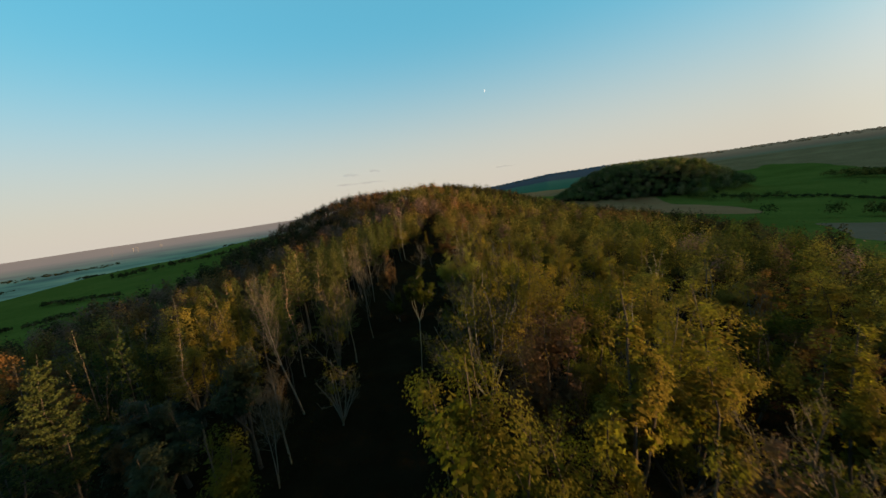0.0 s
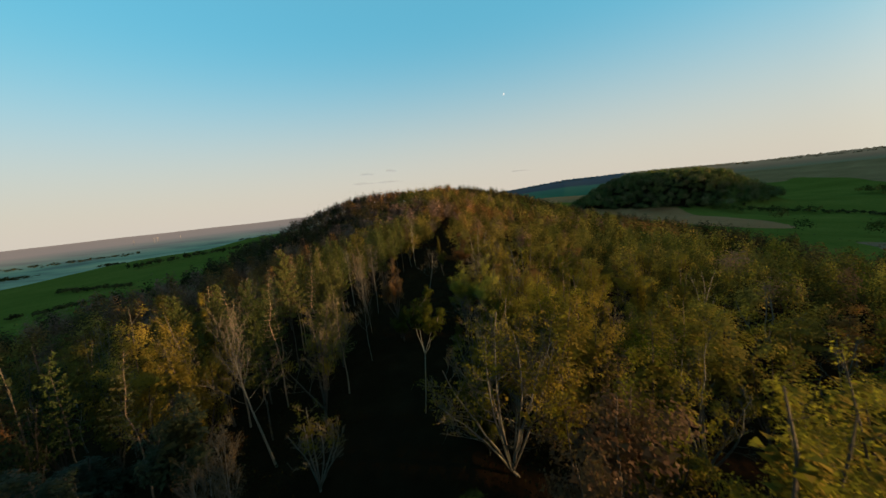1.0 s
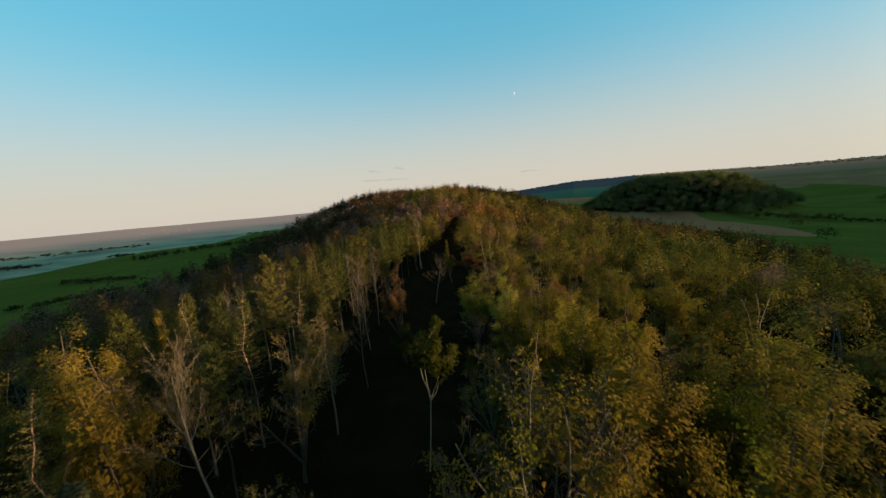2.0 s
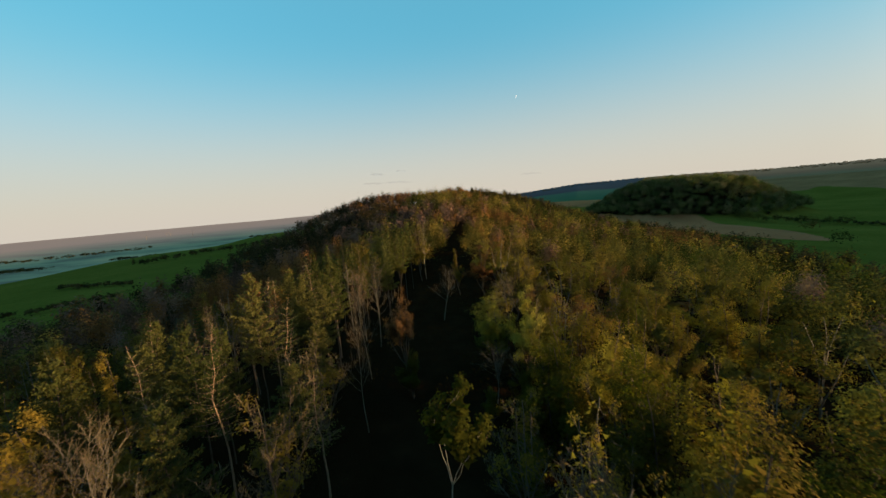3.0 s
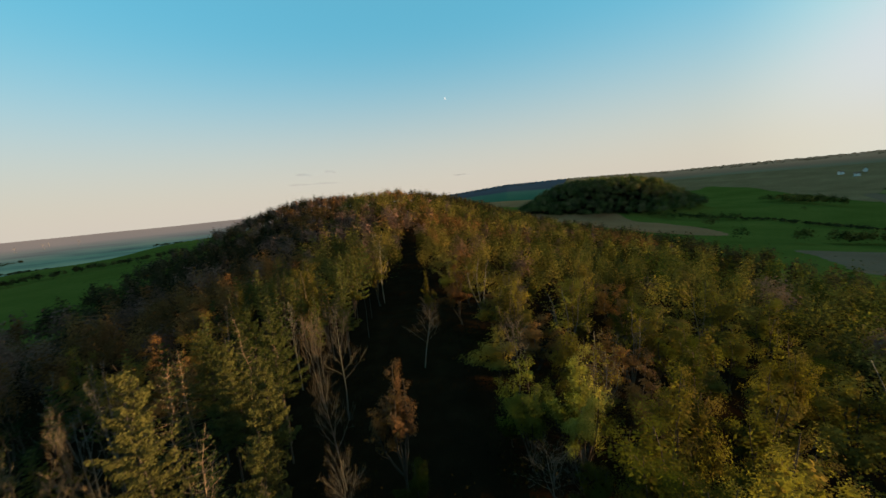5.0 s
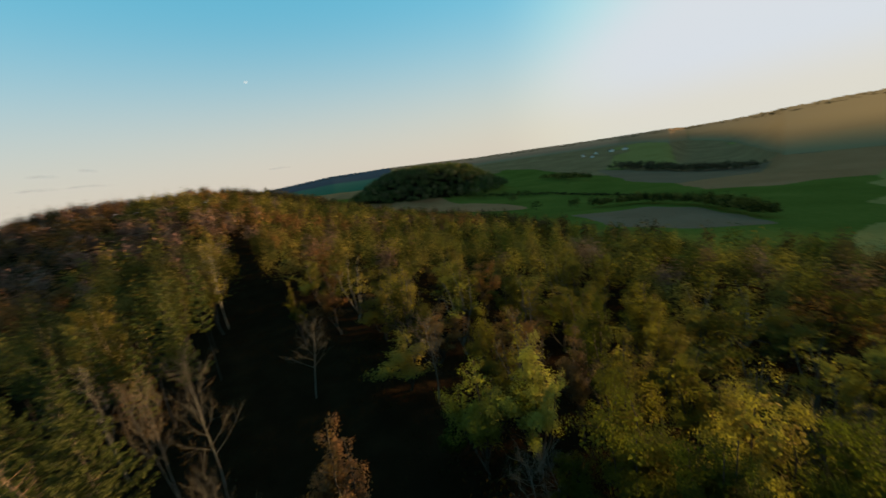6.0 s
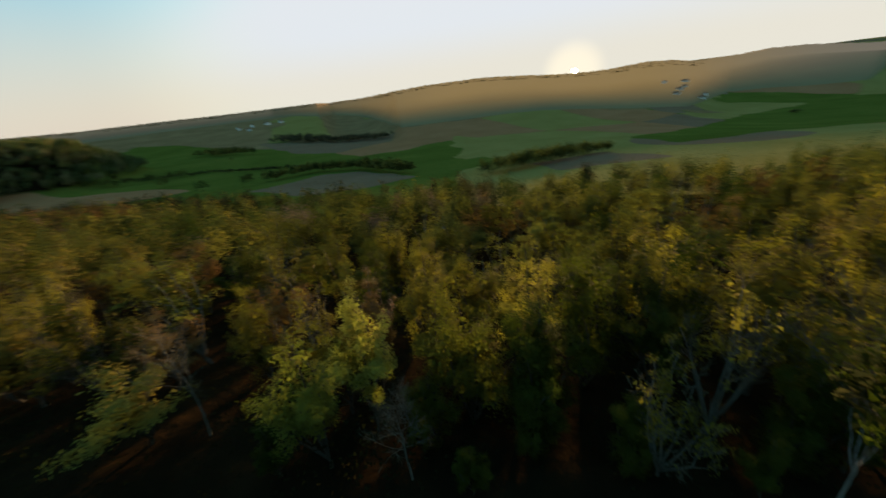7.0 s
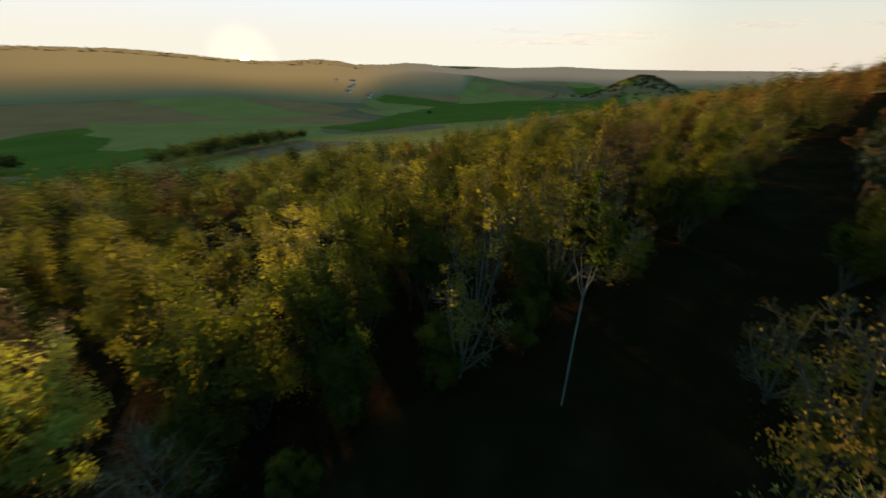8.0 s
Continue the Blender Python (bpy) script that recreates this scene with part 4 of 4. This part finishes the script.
for k in range(2400):
    az, q = random.uniform(4, 117), random.uniform(0.88, 1.0)
    r = q * float(np.interp(az, SKY_BEARING, SKY_RANGE))
    belt.append((-6 + r * math.sin(radians(az)), 42 + r * math.cos(radians(az))))
far_wood("woodland_ridge", "dark brown woodland along the far ridge crest", belt, FAR_RIDGE, leaf=3.2, count=26, seed=31, high=8, broad=16, sink=3.5)
knob = [(586 + random.gauss(0, 95), -1227 + random.gauss(0, 65)) for k in range(420)]
far_wood("woodland_knob", "dark woodland on a small distant hill", knob, FAR_RIDGE, leaf=3.2, count=36, seed=32, high=8, broad=13, sink=2.0)


# ---- the far plain with its painted haze, and thin clouds ----
def distance_material():
    m = bpy.data.materials.new("plain_painted_haze")
    m.use_nodes = True
    n, link = m.node_tree.nodes, m.node_tree.links.new
    skin = n["Principled BSDF"]
    skin.inputs["Roughness"].default_value, skin.inputs["Specular IOR Level"].default_value = 1.0, 0.0
    co, stretch, tex, ramp = n.new("ShaderNodeTexCoord"), n.new("ShaderNodeMapping"), n.new("ShaderNodeTexNoise"), n.new("ShaderNodeValToRGB")
    stretch.inputs["Scale"].default_value = (0.0016, 0.0034, 0.001)
    stretch.inputs["Rotation"].default_value = (0, 0, radians(40))
    tex.inputs["Scale"].default_value, tex.inputs["Detail"].default_value, tex.inputs["Roughness"].default_value = 1.6, 5, 0.6
    ramp.color_ramp.elements.new(0.5)
    for e, pos, c in zip(ramp.color_ramp.elements, (0.36, 0.5, 0.62), ((0.02, 0.038, 0.034), (0.03, 0.064, 0.05), (0.044, 0.078, 0.056))):
        e.position, e.color = pos, (*c, 1)
    link(co.outputs["Object"], stretch.inputs[0])
    link(stretch.outputs[0], tex.inputs["Vector"])
    link(tex.outputs["Fac"], ramp.inputs[0])
    # haze painted in by height: the colour pales towards the horizon and glows
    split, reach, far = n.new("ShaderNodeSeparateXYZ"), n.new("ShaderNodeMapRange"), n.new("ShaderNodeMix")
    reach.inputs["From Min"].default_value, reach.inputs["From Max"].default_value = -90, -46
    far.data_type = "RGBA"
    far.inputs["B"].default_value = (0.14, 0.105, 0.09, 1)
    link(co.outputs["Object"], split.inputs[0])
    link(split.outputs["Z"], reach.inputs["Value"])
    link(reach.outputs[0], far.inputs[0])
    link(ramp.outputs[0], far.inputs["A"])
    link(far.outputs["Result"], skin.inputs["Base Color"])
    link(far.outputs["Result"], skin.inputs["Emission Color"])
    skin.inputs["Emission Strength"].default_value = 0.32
    return m


def backdrop():
    az = np.radians(np.arange(-85, 3, 1.0))
    rad = np.linspace(1250, 4750, 29)
    a, r = np.meshgrid(az, rad)
    t = np.clip((r - 1850) / 2900, 0.0, 1.0)
    z = -106 + 106 * t ** 1.15 - 3 + 3 * ripple(r * np.sin(a), r * np.cos(a), 500)
    v = np.stack((-6 + r * np.sin(a), 42 + r * np.cos(a), z), axis=-1).reshape(-1, 3)
    n, k = len(rad), len(az)
    f = [(i * k + j, i * k + j + 1, (i + 1) * k + j + 1, (i + 1) * k + j) for i in range(n - 1) for j in range(k - 1)]
    return tagged(new("backdrop", mesh_of("backdrop", v.tolist(), f, [distance_material()], None, True)), "plain reaching the horizon, teal and brown haze painted in", "backdrop", kind="structure")


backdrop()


def far_ridge(name, az0, az1, start, colours, edges, label, haze, cool=None):
    """A far crest whose haze is put into pale colours and emission."""
    m = bpy.data.materials.new(name)
    m.use_nodes = True
    n, link = m.node_tree.nodes, m.node_tree.links.new
    skin = n["Principled BSDF"]
    skin.inputs["Roughness"].default_value, skin.inputs["Specular IOR Level"].default_value = 1.0, 0.0
    climb, mix, ramp, tex, co = n.new("ShaderNodeAttribute"), n.new("ShaderNodeMath"), n.new("ShaderNodeValToRGB"), n.new("ShaderNodeTexNoise"), n.new("ShaderNodeTexCoord")
    climb.attribute_name = "climb"
    mix.operation = "MULTIPLY_ADD"
    mix.inputs[1].default_value = 0.3 if len(colours) > 3 else 0.12
    tex.inputs["Scale"].default_value, tex.inputs["Detail"].default_value = 0.008 if len(colours) > 3 else 0.02, 5
    link(co.outputs["Object"], tex.inputs["Vector"])
    link(tex.outputs["Fac"], mix.inputs[0])
    link(climb.outputs["Fac"], mix.inputs[2])
    link(mix.outputs[0], ramp.inputs[0])
    while len(ramp.color_ramp.elements) < len(colours):
        ramp.color_ramp.elements.new(0.5)
    for e, pos, c in zip(ramp.color_ramp.elements, edges, colours):
        e.position, e.color = pos, (*c, 1)
    link(ramp.outputs[0], skin.inputs["Base Color"])
    # emission paints the haze in, golden below the sun and cooler beyond
    haze_glow = n.new("ShaderNodeAttribute")
    haze_glow.attribute_name = "haze_glow"
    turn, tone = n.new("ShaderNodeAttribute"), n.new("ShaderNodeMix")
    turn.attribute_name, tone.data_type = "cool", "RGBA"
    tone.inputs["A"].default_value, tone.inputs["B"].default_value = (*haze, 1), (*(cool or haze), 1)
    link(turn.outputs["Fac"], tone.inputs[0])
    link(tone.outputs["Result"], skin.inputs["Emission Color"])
    link(haze_glow.outputs["Fac"], skin.inputs["Emission Strength"])
    az = np.arange(az0, az1, 0.25)
    share = np.linspace(0.0, 1.0, 40)
    a, q = np.meshgrid(az, share)
    if az0 == 60.0:
        start = start + (0.76 - start) * (1 - sstep(60, 78, a))
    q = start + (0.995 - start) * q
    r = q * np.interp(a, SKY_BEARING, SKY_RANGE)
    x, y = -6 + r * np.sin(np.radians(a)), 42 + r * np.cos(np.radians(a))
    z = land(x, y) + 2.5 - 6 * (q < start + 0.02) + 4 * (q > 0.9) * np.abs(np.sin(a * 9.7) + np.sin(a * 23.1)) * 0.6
    v = np.stack((x, y, z), axis=-1).reshape(-1, 3)
    k = len(az)
    f = [(i * k + j, i * k + j + 1, (i + 1) * k + j + 1, (i + 1) * k + j) for i in range(len(share) - 1) for j in range(k - 1)]
    me = mesh_of("backdrop", v.tolist(), f, [m], None, True)
    at = me.attributes.new("climb", "FLOAT", "POINT")
    at.data.foreach_set("value", ((q - start) / (0.995 - start)).astype(np.float32).ravel())
    at = me.attributes.new("cool", "FLOAT", "POINT")
    at.data.foreach_set("value", sstep(110, 132, a).astype(np.float32).ravel())
    at = me.attributes.new("haze_glow", "FLOAT", "POINT")
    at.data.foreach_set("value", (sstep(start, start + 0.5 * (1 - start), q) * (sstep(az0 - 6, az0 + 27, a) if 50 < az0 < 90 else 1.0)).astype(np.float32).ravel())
    return tagged(new("backdrop", me), label, "backdrop", kind="structure")


# blue, brown and gold here carry painted haze besides the ground colour
far_ridge("blue_painted_haze", 4.0, 27.0, 0.62, ((0.03, 0.085, 0.05), (0.024, 0.034, 0.04), (0.036, 0.046, 0.056)), (0.40, 0.47, 0.9), "wooded skyline ridge above fields, blue and teal haze painted in", (0.003, 0.004, 0.005))
far_ridge("brown_painted_haze", 27.0, 60.5, 0.76, ((0.17, 0.125, 0.07), (0.135, 0.085, 0.055), (0.16, 0.105, 0.066), (0.13, 0.084, 0.056)), (0.2, 0.45, 0.7, 1.0), "brown woodland and fields of the far ridge, haze painted in", (0.013, 0.0095, 0.006))
far_ridge("golden_haze_glow", 60.0, 186.0, 0.54, ((0.16, 0.12, 0.065), (0.13, 0.085, 0.053), (0.15, 0.10, 0.066), (0.14, 0.094, 0.066)), (0.2, 0.45, 0.7, 1.0), "wooded hills under the low sun, golden haze painted as glow", (0.056, 0.032, 0.0085), (0.034, 0.026, 0.019))


def cloud_material():
    """Thin vapour: mostly clear, thicker in ragged streaks."""
    m = bpy.data.materials.new("thin_cloud")
    m.use_nodes = True
    n, link = m.node_tree.nodes, m.node_tree.links.new
    skin, clear, both = n.new("ShaderNodeBsdfTranslucent"), n.new("ShaderNodeBsdfTransparent"), n.new("ShaderNodeMixShader")
    skin.inputs["Color"].default_value = (0.62, 0.46, 0.44, 1)
    co, stretch, tex, edge = n.new("ShaderNodeTexCoord"), n.new("ShaderNodeMapping"), n.new("ShaderNodeTexNoise"), n.new("ShaderNodeMapRange")
    stretch.inputs["Scale"].default_value = (0.006, 0.002, 0.03)
    tex.inputs["Scale"].default_value, tex.inputs["Detail"].default_value = 1.0, 4
    edge.inputs["From Min"].default_value, edge.inputs["From Max"].default_value = 0.38, 0.62
    edge.inputs["To Min"].default_value, edge.inputs["To Max"].default_value = 0.0, 0.045
    link(co.outputs["Object"], stretch.inputs[0])
    link(stretch.outputs[0], tex.inputs["Vector"])
    link(tex.outputs["Fac"], edge.inputs["Value"])
    link(edge.outputs[0], both.inputs[0])
    link(clear.outputs[0], both.inputs[1])
    link(skin.outputs[0], both.inputs[2])
    link(both.outputs[0], n["Material Output"].inputs[0])
    return m


CLOUD = cloud_material()


def cloud(az, el, long, thick, seed):
    """A flat, ragged streak of cloud; long and thick in degrees."""
    rng = np.random.default_rng(seed)
    r = 4500.0
    bm = bmesh.new()
    for k in range(6):
        u = (k - 2.5) / 6 * 0.7
        w = (1 - 1.6 * abs(u)) * rng.uniform(0.7, 1.1)
        m = Matrix.Translation((u * radians(long) * r, 40 * k, rng.normal() * 0.12 * radians(thick) * r)) @ Matrix.Diagonal((radians(long) * r * 0.34 * w, 160, radians(thick) * r * 0.32 * w, 1))
        bmesh.ops.create_icosphere(bm, subdivisions=3, radius=1.0, matrix=m)
    me = bpy.data.meshes.new("cloud")
    bm.to_mesh(me)
    bm.free()
    me.materials.append(CLOUD)
    ob = tagged(new("cloud", me), "thin grey mauve streak of evening cloud", "cloud", "evening clouds", "structure")
    ob.matrix_basis = pose(-6 + r * math.sin(radians(az)), 42 + r * math.cos(radians(az)), 22 + r * math.tan(radians(el)), 0, 0, -az)
    return ob


for k, (az, el, long, thick) in enumerate(((-12.6, 3.85, 4.4, 0.4), (-8.8, 3.75, 5.0, 0.32), (-12.0, 5.2, 3.0, 0.28), (-8.4, 5.4, 2.0, 0.2), (11.5, 3.2, 3.6, 0.22), (143, 2.9, 22, 1.0), (150, 3.6, 16, 1.2), (138, 4.1, 8, 0.5), (166, 4.4, 8, 1.1), (177, 3.9, 10, 1.0))):
    cloud(az, el, long, thick, 500 + k)


# ---- houses ----
WALL_WHITE = material("white_render", [(0.42, 0.40, 0.37), (0.5, 0.48, 0.45), (0.58, 0.56, 0.52)], 0.5, 0.85, 0.01, 6)
ROOF_TILE = material("red_brown_roof_tiles", [(0.12, 0.07, 0.05), (0.17, 0.10, 0.07), (0.22, 0.13, 0.09)], 0.8, 0.8, 0.03, 4)
PANE = material("dark_window_glass", [(0.02, 0.022, 0.025), (0.03, 0.033, 0.036)], 1.0, 0.1, gloss=0.5)


def box(x0, x1, y0, y1, z0, z1):
    v = [(x, y, z) for z in (z0, z1) for x, y in ((x0, y0), (x1, y0), (x1, y1), (x0, y1))]
    f = [(3, 2, 1, 0), (4, 5, 6, 7), (0, 1, 5, 4), (1, 2, 6, 5), (2, 3, 7, 6), (3, 0, 4, 7)]
    return v, f


def house(m, long, deep, eaves, label):
    top = tagged(new("house"), label, "house", "houses of the valley")
    top.matrix_basis = m
    a, b, h = long / 2, deep / 2, deep * 0.42
    v, f = box(-a, a, -b, b, -5, eaves)
    v += [(-a, 0, eaves + h), (a, 0, eaves + h)]
    f = [q for q in f if q != (4, 5, 6, 7)] + [(7, 4, 8), (5, 6, 9)]
    part("wall", mesh_of("wall", v, f, [WALL_WHITE]), top)
    o = 0.5
    slope = h / b
    rv = [(-a - o, -b - o, eaves - o * slope), (a + o, -b - o, eaves - o * slope), (a + o, 0, eaves + h + 0.15), (-a - o, 0, eaves + h + 0.15), (-a - o, b + o, eaves - o * slope), (a + o, b + o, eaves - o * slope)]
    rv += [(x, y, z - 0.25) for x, y, z in rv]
    rf = [(0, 1, 2, 3), (3, 2, 5, 4), (7, 6, 9, 8), (8, 9, 10, 11), (0, 6, 7, 1), (4, 5, 11, 10), (0, 3, 9, 6), (3, 4, 10, 9), (1, 7, 8, 2), (2, 8, 11, 5)]
    roof = part("roof", mesh_of("roof", rv, rf, [ROOF_TILE]), top)
    v, f = box(-a * 0.5 - 0.4, -a * 0.5 + 0.4, -0.4, 0.4, eaves + h * 0.6, eaves + h + 1.2)
    part("chimney", mesh_of("chimney", v, f, [ROOF_TILE]), roof)
    for side in (-1, 1):
        for k in range(3):
            x = -a + long * (k + 0.5) / 3
            v, f = box(x - 0.5, x + 0.5, min(side * b, side * (b + 0.06)), max(side * b, side * (b + 0.06)), eaves * 0.45, eaves * 0.45 + 1.3)
            part("window", mesh_of("window", v, f, [PANE]), top)
    return top


for k, (x, y) in enumerate(((1080, 790), (1120, 770), (1150, 735), (1060, 745), (1172, 700), (1010, -430), (1040, -455), (985, -470), (1075, -420), (1030, -500), (960, -400), (1095, -480))):
    house(pose(x, y, float(land(x, y)) + 2.5, 0, 0, 40 * k), 10 + 3 * (k % 3), 6.5, 3.6, "white farm building with a brown tiled roof" if k < 5 else "white village house with a brown tiled roof")


# ---- wind turbines on the far plain ----
MAST = material("pale_painted_steel", [(0.15, 0.13, 0.12), (0.17, 0.15, 0.14), (0.19, 0.17, 0.16)], 0.05, 0.6)


def wind_turbine(az, r, turn, spin):
    x, y = -6 + r * math.sin(radians(az)), 42 + r * math.cos(radians(az))
    top = tagged(new("wind_turbine"), "slender white wind turbine on the hazy plain", "wind turbine", "wind turbines of the plain")
    top.matrix_basis = pose(x, y, float(plain_level(x, y)), 0, 0, turn) @ Matrix.Scale(0.5, 4)
    v, f = tubes([[(np.array((0.0, 0, -4)), 2.2), (np.array((0.0, 0, 30)), 1.8), (np.array((0.0, 0, 62)), 1.3)]], 10)
    part("mast", mesh_of("mast", v, f, [MAST], smooth=True), top)
    v, f = box(-1.4, 1.4, -2.6, 5, 60.6, 63.6)
    part("nacelle", mesh_of("nacelle", v, f, [MAST]), top)
    for k in range(3):
        w = radians(spin + 120 * k)
        out, hub = np.array((math.sin(w), 0, math.cos(w))), np.array((0, -3.2, 62.0))
        v, f = tubes([[(hub, 0.7), (hub + out * 6, 1.3), (hub + out * 20, 0.9), (hub + out * 32, 0.25)]], 6)
        part("blade", mesh_of("blade", v, f, [MAST], smooth=True), top)
    return top


for az, r, spin in ((-42.2, 3300, 10), (-40.2, 3350, 75), (-39.8, 3450, 40), (-37.5, 3380, 100)):
    wind_turbine(az, r, -az + 20, spin)


# ---- the moon ----
def moon():
    az, el, r = radians(9.7), radians(14.2), 4600
    here = Vector((-5 + r * math.sin(az) * math.cos(el), 20 + r * math.cos(az) * math.cos(el), 22 + r * math.sin(el)))
    m = bpy.data.materials.new("moonlight")
    m.use_nodes = True
    skin = m.node_tree.nodes["Principled BSDF"]
    skin.inputs["Base Color"].default_value = (0.5, 0.5, 0.48, 1)
    skin.inputs["Emission Color"].default_value = (1.0, 0.97, 0.92, 1)
    skin.inputs["Emission Strength"].default_value = 0.2
    arc = [(math.sin(w) * 15, math.cos(w) * 15, 0) for w in np.linspace(0, math.pi, 13)]
    inner = [(math.sin(w) * 3, math.cos(w) * 15, 0) for w in np.linspace(math.pi, 0, 13)[1:-1]]
    flat = arc + inner
    n = len(flat)
    verts = flat + [(x, y, -2) for x, y, _ in flat]
    faces = [tuple(range(n)), tuple(range(2 * n - 1, n - 1, -1))] + [(k, k + n, (k + 1) % n + n, (k + 1) % n) for k in range(n)]
    ob = tagged(new("moon", mesh_of("moon", verts, faces, [m])), "pale half moon in the evening sky", "moon", kind="structure")
    ob.matrix_basis = look(here, (-5, 20, 22), 8) @ pose(0, 0, 0, 0, 180, 0)
    return ob


moon()


def low_sun():
    """The disc of the sun on the far ridge."""
    r = 4850
    m = bpy.data.materials.new("sunlight")
    m.use_nodes = True
    skin = m.node_tree.nodes["Principled BSDF"]
    skin.inputs["Emission Color"].default_value = (1.0, 0.86, 0.5, 1)
    skin.inputs["Emission Strength"].default_value = 12.0
    bm = bmesh.new()
    bmesh.ops.create_uvsphere(bm, u_segments=24, v_segments=12, radius=r * math.tan(radians(0.32)))
    me = bpy.data.meshes.new("sun_disc")
    bm.to_mesh(me)
    bm.free()
    me.materials.append(m)
    ob = tagged(new("sun_disc", me), "bright low sun on the far ridge", "sun", kind="structure")
    ob.matrix_basis = pose(-6 + r * math.sin(radians(SUN_BEARING)), 42 + r * math.cos(radians(SUN_BEARING)), 22 + r * math.tan(radians(0.25)))
    return ob


low_sun()
